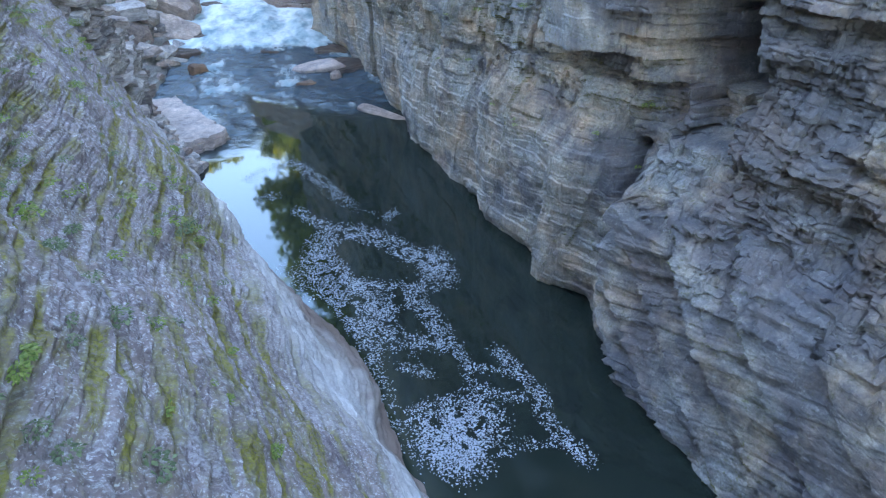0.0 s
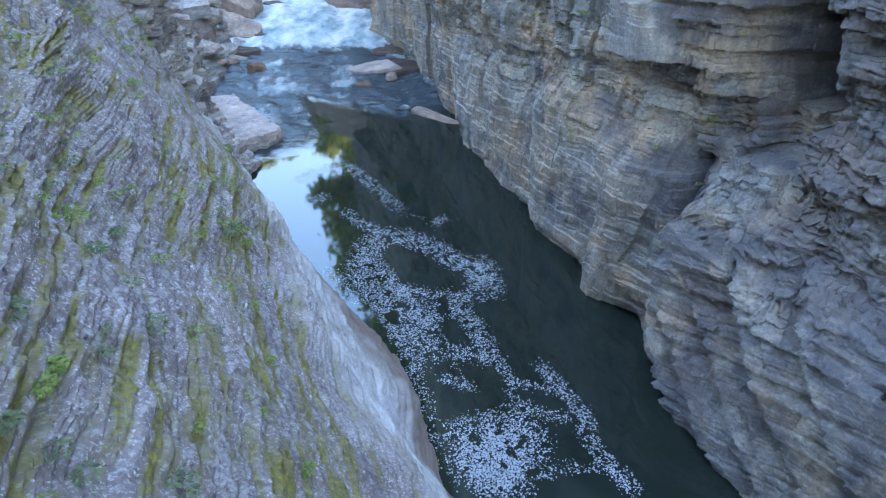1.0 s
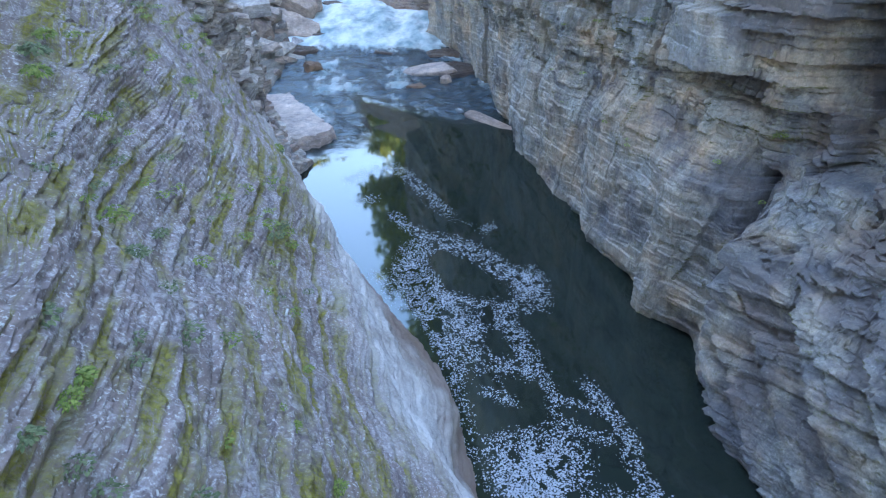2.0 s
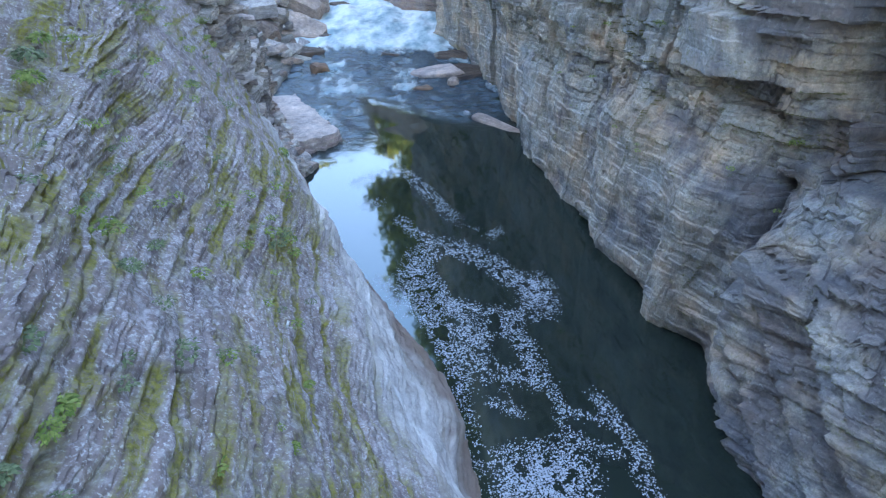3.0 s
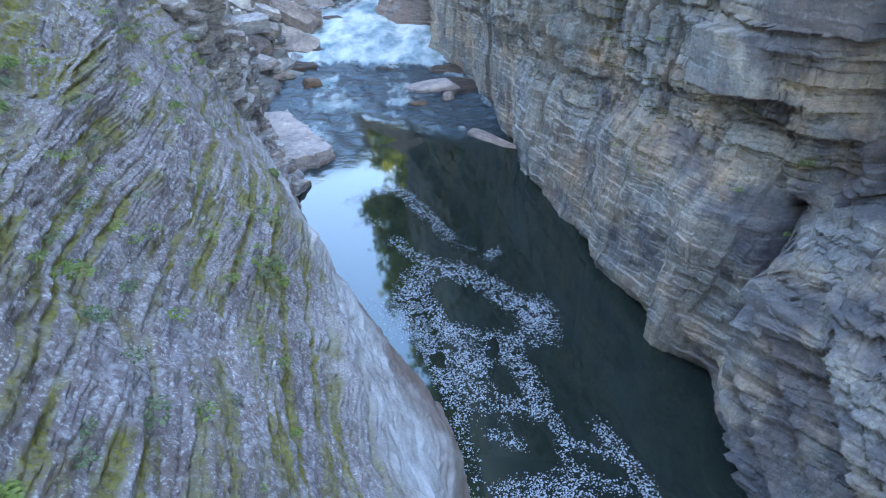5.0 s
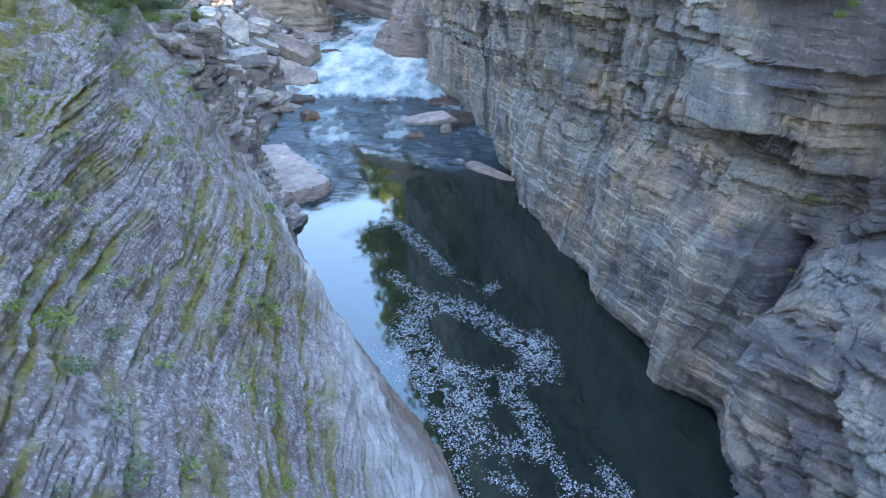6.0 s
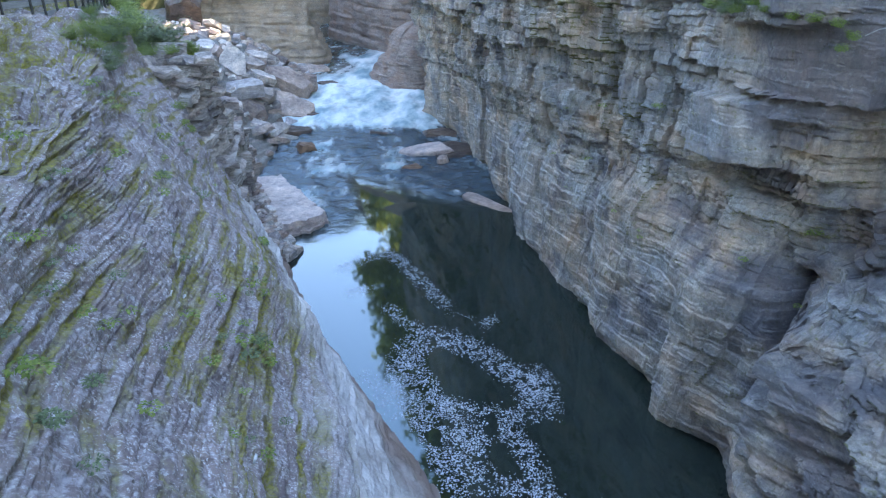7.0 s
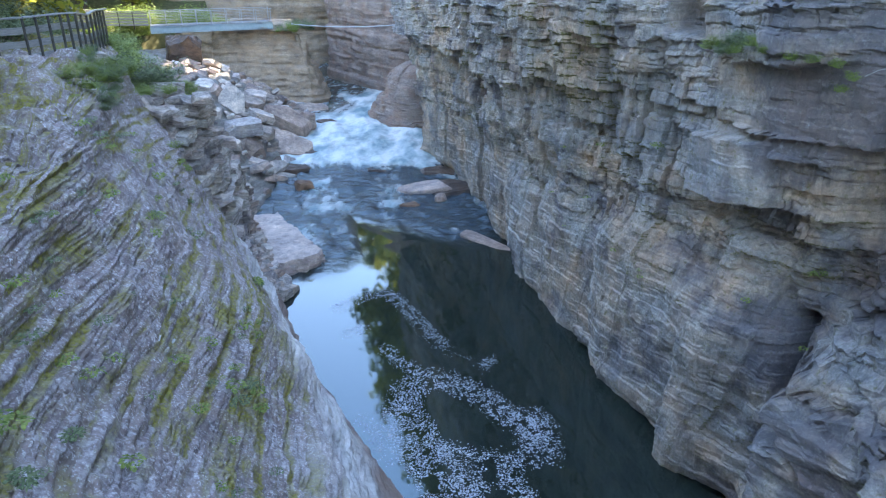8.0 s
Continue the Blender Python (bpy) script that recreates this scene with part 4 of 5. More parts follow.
boulder(22.0, -9.4, -0.1, (1.5, 0.9, 0.45), 27, (0, 5, 10), ROCK_WET_TAN, "brown wet rock under shallow water", "rocks in the river", "river_rock")
boulder(15.6, -10.9, -0.1, (4.2, 0.9, 0.5), 28, (8, 4, -36), ROCK_TAN, "long tan rock ledge at the cliff foot", "rocks in the river", "river_rock")
boulder(-1.0, -9.3, 0.5, (0.6, 0.5, 0.6), 29, (20, 10, 10), ROCK_LOOSE, "pale knob of rock at the cliff foot", "rocks in the river", "river_rock")
for s, u, z, size, seed in ((10.9, 5.5, 10.85, (1.1, 0.8, 0.6), 41), (6.3, 6.8, 11.05, (1.1, 0.8, 0.4), 42), (2.4, 6.4, 10.95, (0.6, 0.5, 0.3), 43), (8.2, 7.2, 11.3, (0.8, 0.6, 0.4), 44), (14.6, 3.4, 9.0, (1.8, 1.3, 0.8), 45), (16.0, 2.6, 8.0, (1.5, 1.2, 0.8), 46)):
    boulder(s, u, z, size, seed, (8, 6, 11 * seed), ROCK_LEDGE, "dark mossy boulder on the slab's rim", "boulders on the rim")

# the flat shelf: beds of rock above each other, each set back a little from the one below
shelf = tagged(new("rock_shelf"), "broad flat pale rock shelf of thin beds beside the pool", "rock shelf")
rs = np.random.RandomState(4)
for layer in range(4):
    out = np.array([(23.4, 0.4), (22.6, -1.7), (19.2, -2.3), (16.0, -2.8), (15.3, -1.6), (15.0, 1.4), (17, 1.8)])
    mid = out.mean(0)
    out = mid + (out - mid) * (1.0 - 0.035 * layer)
    ring = []
    for a, b in zip(out, np.roll(out, -1, 0)):
        for f in np.arange(0, 1, 0.28 / np.hypot(*(b - a))):
            ring.append(a + (b - a) * f + rs.randn(2) * 0.045 + 0.16 * np.round(rs.rand(2) * 1.3 - 0.4) * (layer > 0))
    bm = bmesh.new()
    z0, z1 = -0.4 + 0.23 * layer, -0.12 + 0.23 * layer
    lo = [bm.verts.new(spot(s, u, z0)) for s, u in ring]
    hi = [bm.verts.new(spot(s, u, z1 + 0.02 * rs.randn())) for s, u in ring]
    for k in range(len(ring)):
        bm.faces.new((lo[k - 1], lo[k], hi[k], hi[k - 1]))
    bm.faces.new(hi)
    bmesh.ops.triangulate(bm, faces=bm.faces)
    bmesh.ops.recalc_face_normals(bm, faces=bm.faces)
    part("slab", bm, ROCK_SHELF, shelf)
for n in range(14):
    s, u = 13.0 + 1.6 * rs.rand(), -0.15 + 0.9 * rs.rand()
    k = 0.5 + 0.6 * rs.rand()
    boulder(s, u, 0.1 + 0.8 * max(u, 0.0), (1.3 * k, 0.9 * k, 0.6 * k), 850 + n, (15 * rs.randn(), 12 * rs.randn(), 360 * rs.rand()), ROCK_LEDGE, "broken grey block at the slab's foot", "blocks at the slab's foot")
for n in range(34):
    s, u = 12.4 + 5.2 * rs.rand(), 2.0 + 2.2 * rs.rand()
    z = float(np.interp(s, (13, 15, 17, 19), (8.95, 8.0, 5.9, 4.0)))
    k = 0.3 + 0.5 * rs.rand()
    boulder(s, u, z + 0.1, (1.3 * k, 0.9 * k, 0.5 * k), 800 + n, (25 * rs.randn(), 20 * rs.randn(), 360 * rs.rand()), ROCK_LEDGE, "broken grey block lying on the outcrop", "blocks on the outcrop")
boulder(14.4, 0.2, 0.1, (1.3, 0.9, 0.6), 33, (0, 5, 10), ROCK_LEDGE, "dark wet block at the end of the rock shelf", "shelf blocks", "shelf_block")

shapes = [hull_rock("rubble_stone", (random.uniform(0.9, 1.5), random.uniform(0.6, 1.0), random.uniform(0.22, 0.5)), 400 + n, (ROCK_LOOSE, ROCK_PALE_LOOSE, ROCK_TAN)[n % 3], cuts=0) for n in range(9)]
r = random.Random(77)
made = 0
for n in range(700):
    s, u = r.uniform(24, 46), r.uniform(-9, 4)
    edge = float(np.interp(s, *EDGE))
    h = float(bank(np.array(s), np.array(u)))
    if u < edge - 0.2 or h > 6.6 or made >= 250 or (s > 44 and u > 1.5):
        continue
    k = r.choice((0.4, 0.5, 0.6, 0.75, 0.9, 1.2))
    m = Matrix.Translation(spot(s, u, h + 0.12 * k)) @ Euler((r.uniform(-0.5, 0.5), r.uniform(-0.5, 0.5), r.uniform(0, 6.3))).to_matrix().to_4x4()
    src = shapes[made % 9]
    ob = src if made < 9 else src.copy()
    if made >= 9:
        scene.collection.objects.link(ob)
    ob.matrix_world = m @ Matrix.Diagonal((k, k, k, 1))
    tagged(ob, "broken pale grey stone in the rubble slope", "stone", "stones of the rubble slope")
    made += 1
for n in range(110):
    s = r.uniform(13.6, 21.5)
    u = r.uniform(-0.1, 1.5)
    k = r.uniform(0.25, 0.6)
    ob = shapes[n % 9].copy()
    scene.collection.objects.link(ob)
    h = 0.62 + 0.45 * max(u - 0.3, 0.0)
    ob.matrix_world = Matrix.Translation(spot(s, u, h + 0.1 * k)) @ Euler((r.uniform(-0.4, 0.4), r.uniform(-0.4, 0.4), r.uniform(0, 6.3))).to_matrix().to_4x4() @ Matrix.Diagonal((k, k, k, 1))
    tagged(ob, "small broken stone beside the rock shelf", "stone", "stones beside the shelf")
ga, gz = np.meshgrid(np.linspace(0, 2 * np.pi, 260), np.r_[np.linspace(-1, 4, 80), np.linspace(4.05, 5.75, 60)], indexing="ij")
swell = np.clip(1 - np.clip((gz + 1) / 6.8, 0, 1) ** 6.5, 0, 1) ** 0.6 * (1 - 0.045 * gz)
turn = 1 / (np.abs(np.cos(ga)) ** 3.5 + np.abs(np.sin(ga)) ** 3.5) ** (1 / 3.5)
relief, gb, gn = layered(ga * 3.4, gz, 0.06, 0.3, 0.2, 0.07, 291)
reach = swell * (turn * 1.0 + (relief + 0.7 * fbm(np.cos(ga) * 1.2, np.sin(ga) * 1.2, gz * 0.3, 4, 292)) / 3.4)
knob = grid("rock_buttress", place(38.9 + 3.3 * reach * np.cos(ga), -16.3 + 3.7 * reach * np.sin(ga) - 0.12 * gz, gz), ROCK_RED, np.stack([gb, ga * 3.4, gn * 0.37], -1), smooth=False)
tagged(knob, "rounded reddish-grey rock buttress beside the rapid", "rock buttress", kind="structure")

boulder(46.5, 0.9, 6.1, (2.6, 2.6, 3.2), 55, (5, 6, 30), ROCK_WET, "dark brown boulder below the footbridge")

# ---- foam on the pool ----
STROKES = [
    ([(11.3, -2.0), (11.9, -3.2), (11.9, -4.4), (10.1, -4.7), (8.3, -4.8), (6.8, -4.9)], 0.33, 0.75),
    ([(6.3, -4.8), (5.4, -5.7), (5.2, -6.0)], 0.05, 0.50),
    ([(4.9, -5.7), (5.2, -6.3)], 0.21, 0.80),
    ([(9.1, -1.9), (9.2, -2.5)], 0.30, 0.55),
    ([(7.4, -2.8), (6.4, -3.0), (5.6, -3.4)], 0.28, 0.80),
    ([(3.5, -1.9), (4.8, -2.9), (4.8, -4.0), (3.5, -4.8), (2.0, -5.2), (1.1, -5.6)], 0.49, 1.00),
    ([(1.3, -5.9), (-0.0, -5.3)], 0.59, 1.00),
    ([(2.9, -2.0), (1.5, -2.0), (0.2, -2.1), (-0.9, -2.0), (-1.8, -2.0)], 0.79, 1.00),
    ([(1.3, -2.5), (0.4, -3.5), (-0.2, -4.6)], 0.33, 0.90),
    ([(-0.4, -2.6), (-0.5, -3.8), (-1.5, -4.0), (-2.8, -3.7)], 0.36, 0.95),
    ([(-2.1, -2.2), (-2.6, -2.9), (-3.5, -3.7)], 0.30, 0.90),
    ([(-3.5, -3.7), (-4.3, -3.7), (-5.0, -3.3)], 0.15, 0.70),
    ([(-2.0, -1.3), (-3.1, -1.1), (-4.3, -0.8), (-5.4, -0.6)], 0.28, 0.65),
    ([(-2.8, -2.5), (-3.6, -2.3), (-4.1, -2.3)], 0.13, 0.50),
    ([(3.6, -0.8), (2.4, -0.9), (1.5, -0.9)], 0.26, 0.50),
    ([(-5.9, -1.6), (-7.0, -1.4)], 0.69, 1.25),
    ([(-6.0, -2.8), (-6.5, -2.6), (-6.9, -1.9)], 0.69, 1.70),
    ([(-6.7, -0.9), (-7.5, -1.6)], 0.58, 1.10),
    ([(-4.4, -3.6), (-5.0, -4.2), (-5.5, -4.8)], 0.15, 0.80),
    ([(-4.4, -4.8), (-5.4, -4.8), (-6.5, -4.8), (-7.3, -4.3), (-8.2, -4.3), (-9.2, -4.3)], 0.23, 0.95),
    ([(-5.5, -3.5), (-6.2, -3.9), (-6.6, -4.7)], 0.17, 0.90),
    ([(-7.7, -2.5), (-7.9, -3.5), (-8.5, -4.2), (-8.9, -4.2)], 0.13, 0.80),
    ([(-3.4, -1.9), (-4.1, -2.4)], 0.20, 0.80),
    ([(-5.2, -1.6), (-5.6, -1.1)], 0.20, 0.70),
]
r = np.random.RandomState(9)
pts = []
for line, width, dense in STROKES:
    q = np.array(line)
    d = np.r_[0, np.cumsum(np.hypot(*np.diff(q, axis=0).T))]
    n = int((d[-1] + 1.5 * width) * width * 2 * 520 * dense)
    a = r.rand(n) * (d[-1] + 1.2 * width) - 0.6 * width
    off = (r.rand(n, 2) * 2 - 1) * width + r.randn(n, 2) * 0.07
    pts.append(np.c_[np.interp(a, d, q[:, 0]) + off[:, 0] * 1.25, np.interp(a, d, q[:, 1]) + off[:, 1]])
pts = np.concatenate(pts)
hole = fbm(pts[:, 0] * 0.9, pts[:, 1] * 0.9, 0, 3, 88)
fine = fbm(pts[:, 0] * 4.5, pts[:, 1] * 4.5, 0, 2, 89)
pts = pts[(hole > -0.5) & (fine > -0.42 + 0.3 * r.rand(len(pts)))]
verts, faces = [], []
for s, u in pts:
    k = 0.011 + 0.024 * r.rand() ** 2
    a0, squash = r.rand() * 6.3, 0.45 + 0.5 * r.rand()
    x, y, _ = place(s, u, 0).tolist()
    base = len(verts)
    for c in range(6):
        a = c * 1.047
        px, py = math.cos(a) * k * (0.8 + 0.4 * r.rand()), math.sin(a) * k * squash
        verts.append((x + px * math.cos(a0) - py * math.sin(a0), y + px * math.sin(a0) + py * math.cos(a0), 0.004))
    verts.append((x, y, 0.012))
    faces += [(base + c, base + (c + 1) % 6, base + 6) for c in range(6)]
foam = soup("foam_flakes", verts, faces, FOAM)
tagged(foam, "white foam flakes drifting in curls on the pool", "foam", kind="stuff")

# ---- footbridge ----
bridge = tagged(new("footbridge"), "pale blue steel footbridge with thin railings over the gully", "footbridge")
A, B = spot(50.2, 3.0, 7.75), spot(49.8, -6.9, 7.75)
run = (B - A).normalized()
side = Vector((0, 0, 1)).cross(run)
bridge.location = A
for off in (-0.75, 0.75):
    bm = bmesh.new()
    bar(bm, side * off, B - A + side * off, 0.08, 0.4, 0.0)
    bar(bm, side * off + Vector((0, 0, 0.25)), B - A + side * off + Vector((0, 0, 0.25)), 0.22, 0.04, 0.0)
    bar(bm, side * off - Vector((0, 0, 0.25)), B - A + side * off - Vector((0, 0, 0.25)), 0.22, 0.04, 0.0)
    part("girder", bm, STEEL_BLUE, bridge, "pale blue painted steel girder")
for n in range(66):
    bm = bmesh.new()
    p = run * (0.075 + 0.15 * n) + Vector((0, 0, 0.31))
    bar(bm, p - side * 0.8, p + side * 0.8, 0.14, 0.05, 0.005)
    part("deck_board", bm, WOOD_GREY, bridge)
for off in (-0.8, 0.8):
    for n in range(9):
        bm = bmesh.new()
        p = run * (0.1 + n * 1.21) + side * off
        bar(bm, p + Vector((0, 0, 0.25)), p + Vector((0, 0, 1.4)), 0.05, 0.05, 0.004)
        part("railing_post", bm, STEEL, bridge)
    for h in (0.65, 0.9, 1.15, 1.4):
        bm = bmesh.new()
        bar(bm, side * off + Vector((0, 0, h)), B - A + side * off + Vector((0, 0, h)), 0.05, 0.05 if h > 1.3 else 0.025, 0.004)
        part("railing_rail", bm, STEEL, bridge)


def fence(name, corners, top, height, posts, boards, label):
    """A post and board fence along places (s, u)."""
    ob = tagged(new(name), label, "fence")
    pts = [spot(s, u, z) for (s, u), z in zip(corners, top)]
    ob.location = pts[0]
    pts = [p - pts[0] for p in pts]
    for a, b, count in zip(pts, pts[1:], posts):
        out = Vector((0, 0, 1)).cross((b - a).normalized()) * 0.05
        for n in range(count):
            p = a.lerp(b, n / count)
            bm = bmesh.new()
            bar(bm, p - Vector((0, 0, height + 0.25)), p, 0.058, 0.058, 0.006)
            part("post", bm, WOOD_DARK, ob, "dark square post")
        bm = bmesh.new()
        bar(bm, a + Vector((0, 0, 0.02)), b + Vector((0, 0, 0.02)), 0.14, 0.045, 0.008)
        part("top_rail", bm, WOOD_GREY, ob, "pale weathered top rail")
        for h, tall in boards:
            bm = bmesh.new()
            bar(bm, a - Vector((0, 0, height * (1 - h))) + out * 1.6, b - Vector((0, 0, height * (1 - h))) + out * 1.6, 0.035, tall, 0.005)
            part("board", bm, WOOD_GREY, ob)
    return ob


fence("fence", [(7.6, 10.5), (8.8, 6.95), (10.1, 6.1), (10.6, 5.72), (11.2, 5.45), (11.9, 5.25), (13.6, 4.95)], (12.4, 12.4, 12.37, 12.34, 12.22, 12.28, 12.2), 1.2, (5, 3, 2, 2, 2, 4),
      ((0.1, 0.19), (0.41, 0.19), (0.72, 0.19)), "weathered board fence with dark posts along the rim path")
fence("fence", [(53.5, 9.5), (50.9, 6.4), (50.2, 3.1)], (9.4, 9.2, 9.15), 1.15, (3, 3), ((0.1, 0.16), (0.3, 0.16), (0.5, 0.16), (0.7, 0.16), (0.88, 0.14)),
      "grey board fence leading to the footbridge")

# cable over the channel
curve = bpy.data.curves.new("cable", "CURVE")
curve.dimensions, curve.bevel_depth, curve.bevel_resolution = "3D", 0.045, 2
a, b = spot(48.2, -8.3, 7.9), spot(43.0, -16.5, 8.0)
sp = curve.splines.new("POLY")
sp.points.add(16)
for n, p in enumerate(sp.points):
    f = n / 16
    p.co = (*(a.lerp(b, f) - Vector((0, 0, 0.9 * f * (1 - f)))), 1)
curve.materials.append(STEEL)
tagged(new("cable", curve), "pale steel cable hanging across the channel", "cable")


# ---- plants ----
def leaves(count, spread, height, size, seed, droop=0.4):
    """Leaf blades about a clump's root: bent diamonds, each of two quads' worth of triangles."""
    r = np.random.RandomState(seed)
    verts, faces = [], []
    for _ in range(count):
        a, f = r.rand() * 6.283, r.rand() ** 0.6
        root = np.array([math.cos(a), math.sin(a), 0]) * f * spread
        root[2] = height * (1 - f * 0.7) * r.rand() ** 0.5
        if count > 600:
            stem = r.randint(9)
            at = np.array([math.cos(stem * 2.4), math.sin(stem * 2.4), 0]) * spread * (0.25 + 0.085 * stem)
            up = r.rand()
            root = at * (0.5 + 0.6 * up) + r.randn(3) * spread * (0.1 + 0.1 * up)
            root[2] = abs(root[2]) * 0.6 + height * up * (0.45 + 0.75 * rnd(stem, seed))
        d = np.array([math.cos(a + r.randn() * 0.7), math.sin(a + r.randn() * 0.7), 0.7 * r.rand() - droop])
        d /= np.linalg.norm(d)
        w = np.cross(d, (0, 0, 1)) + r.randn(3) * 0.25
        w /= np.linalg.norm(w)
        ln, wd = size * (0.6 + 0.8 * r.rand()), size * 0.28 * (0.7 + 0.6 * r.rand())
        base = len(verts)
        verts += [tuple(root), tuple(root + d * ln * 0.5 + w * wd + (0, 0, 0.02 * ln)), tuple(root + d * ln * 0.5 - w * wd), tuple(root + d * ln - np.array([0, 0, 0.25 * ln]))]
        faces += [(base, base + 2, base + 1), (base + 1, base + 2, base + 3)]
    return verts, faces


PLANT_MESHES = {}
TUFTS = [(70, 0.13, 0.08, 0.06, 1), (100, 0.18, 0.09, 0.06, 2), (50, 0.1, 0.06, 0.05, 3)]
FERNS = [(170, 0.22, 0.2, 0.11, 4), (240, 0.28, 0.22, 0.1, 5)]
BUSHES = [(1500, 0.75, 0.55, 0.09, 6), (2200, 0.95, 0.8, 0.09, 7), (1000, 0.6, 0.4, 0.08, 8)]


def on_slab(s, z, lift=0.0):
    return spot(s, float(left_face(np.array(s), np.array(z))) - 0.08, z + lift)


def set_plant(where, kinds, mat, k, r, label, group, name="fern"):
    kind = r.choice(kinds)
    key = kind + (1 if mat is LEAF_BRIGHT else 2,)
    m = Matrix.Translation(where) @ Euler((r.uniform(-0.2, 0.2), r.uniform(-0.2, 0.2), r.uniform(0, 6.28))).to_matrix().to_4x4() @ Matrix.Diagonal((k, k, k, 1))
    pool = PLANT_MESHES
    if key not in pool:
        v, f = leaves(*kind)
        pool[key] = bpy.data.meshes.new(name)
        pool[key].from_pydata(v, [], f)
        pool[key].materials.append(mat)
    ob = new(name, pool[key])
    ob.matrix_world = m
    return tagged(ob, label, "plant", group)


r = random.Random(21)
for s, z, k, mat in [(5.7, 4.6, 1.3, LEAF_BRIGHT), (6.3, 4.2, 1.0, LEAF_DULL), (-10.9, 9.95, 0.9, LEAF_BRIGHT), (-11.2, 10.0, 0.6, LEAF_BRIGHT), (-11.9, 10.3, 0.8, LEAF_DULL),
                     (-7.8, 9.4, 0.7, LEAF_DULL), (-6.5, 8.9, 0.6, LEAF_DULL), (-9.4, 7.0, 0.7, LEAF_BRIGHT), (-7.4, 6.2, 0.5, LEAF_BRIGHT), (-10.2, 6.4, 0.6, LEAF_BRIGHT),
                     (-4.8, 11.1, 1.1, LEAF_BRIGHT), (-4.0, 11.2, 1.3, LEAF_DULL), (-3.0, 11.2, 1.0, LEAF_BRIGHT), (3.0, 8.2, 0.8, LEAF_DULL), (9.5, 7.6, 1.1, LEAF_BRIGHT), (10.2, 7.2, 1.0, LEAF_BRIGHT)]:
    set_plant(on_slab(s, z), FERNS, mat, 0.7 * k, r, "green fern rooted in a groove of the slab", "ferns on the slab")
for n in range(110):
    s, z = r.uniform(-13, 8), r.uniform(5.2, 11.0)
    set_plant(on_slab(s, z), TUFTS, r.choice((LEAF_BRIGHT, LEAF_DULL)), r.uniform(0.6, 1.3), r, "small green tuft in a groove of the slab", "tufts on the slab", "tuft")
for s, u, z, k, mat in ((14, 5.1, 10.2, 1.1, LEAF_BRIGHT), (14.5, 5.4, 10.3, 1.0, LEAF_BRIGHT), (13.0, 4.8, 10.0, 1.0, LEAF_BRIGHT), (14.5, 3.9, 9.4, 1.1, LEAF_DULL), (15, 3.5, 9.2, 1.1, LEAF_DULL), (15.5, 4.2, 9.3, 1.0, LEAF_DULL),
                        (11.8, 4.1, 9.5, 0.4, LEAF_BRIGHT), (15.5, 2.5, 9.0, 0.5, LEAF_BRIGHT), (16.5, 2.6, 8.8, 0.5, LEAF_DULL), (9.2, 3.5, 8.2, 0.45, LEAF_BRIGHT), (16.0, 3.3, 9.5, 0.6, LEAF_BRIGHT)):
    set_plant(spot(s, u, z), BUSHES, mat, k, r, "leafy green bush on the rim below the fence", "bushes on the rim", "bush")
for n in range(64):
    s = r.uniform(5.5, 14)
    u = float(left_face(np.array(min(s, 13.0)), np.array(r.uniform(10.0, 11.3)))) - 0.0
    h = float(bank(np.array(s), np.array(u))) if s > 14 else float(np.interp(u + 0.09 * (s + 2), LEFT_U, LEFT_Z))
    set_plant(spot(s, u, h), BUSHES, r.choice((LEAF_BRIGHT, LEAF_DULL)), r.uniform(0.15, 0.46), r, "leafy green bush on the rim below the fence", "bushes on the rim", "bush")
for n in range(12):
    s = r.uniform(17, 24)
    u = r.uniform(2.6, 4.6)
    set_plant(spot(s, u, float(bank(np.array(s), np.array(u)))), BUSHES, r.choice((LEAF_BRIGHT, LEAF_DULL)), r.uniform(0.5, 1.0), r, "leafy green bush on the ledges", "bushes on the ledges", "bush")
for n in range(34):
    s = r.uniform(22, 46)
    u = r.uniform(3.5, 9)
    z = max(float(bank(np.array(s), np.array(u))), float(np.interp(s, (16, 24, 34, 50), (10.9, 9.0, 5.5, 7.0))) if u > 8 else -9)
    set_plant(spot(s, u, z - 0.1), BUSHES, r.choice((LEAF_BRIGHT, LEAF_DULL)), r.uniform(0.8, 1.8), r, "leafy green bush beside the path to the footbridge", "bushes by the path", "bush")
for n in range(16):
    s, u = r.uniform(47.6, 50.5), r.uniform(-10.2, -7.2)
    set_plant(spot(s, u, 7.3), BUSHES, r.choice((LEAF_BRIGHT, LEAF_DULL)), r.uniform(0.4, 0.9), r, "leafy green bush on the far cliff's top", "bushes on the far cliff", "bush")
for n in range(26):
    s, u = r.uniform(12.5, 18.5), r.uniform(2.4, 5.6)
    z = float(np.interp(s, (13, 15, 17, 19), (9.2, 8.9, 7.6, 5.6))) + 0.25 * max(0.0, u - 3)
    set_plant(spot(s, u, z), BUSHES, r.choice((LEAF_BRIGHT, LEAF_BRIGHT, LEAF_DULL)), r.uniform(0.4, 0.95), r, "leafy green bush on the broken outcrop", "bushes on the outcrop", "bush")
for n in range(16):
    s, u = r.uniform(11.0, 20), r.uniform(7.2, 11.5)
    set_plant(spot(s, max(u, 8.4 if s < 13 else 7.0), 10.85), BUSHES, LEAF_DULL, r.uniform(1.3, 2.4), r, "dark leafy bush in the shade behind the rim fence", "bushes behind the rim fence", "bush")
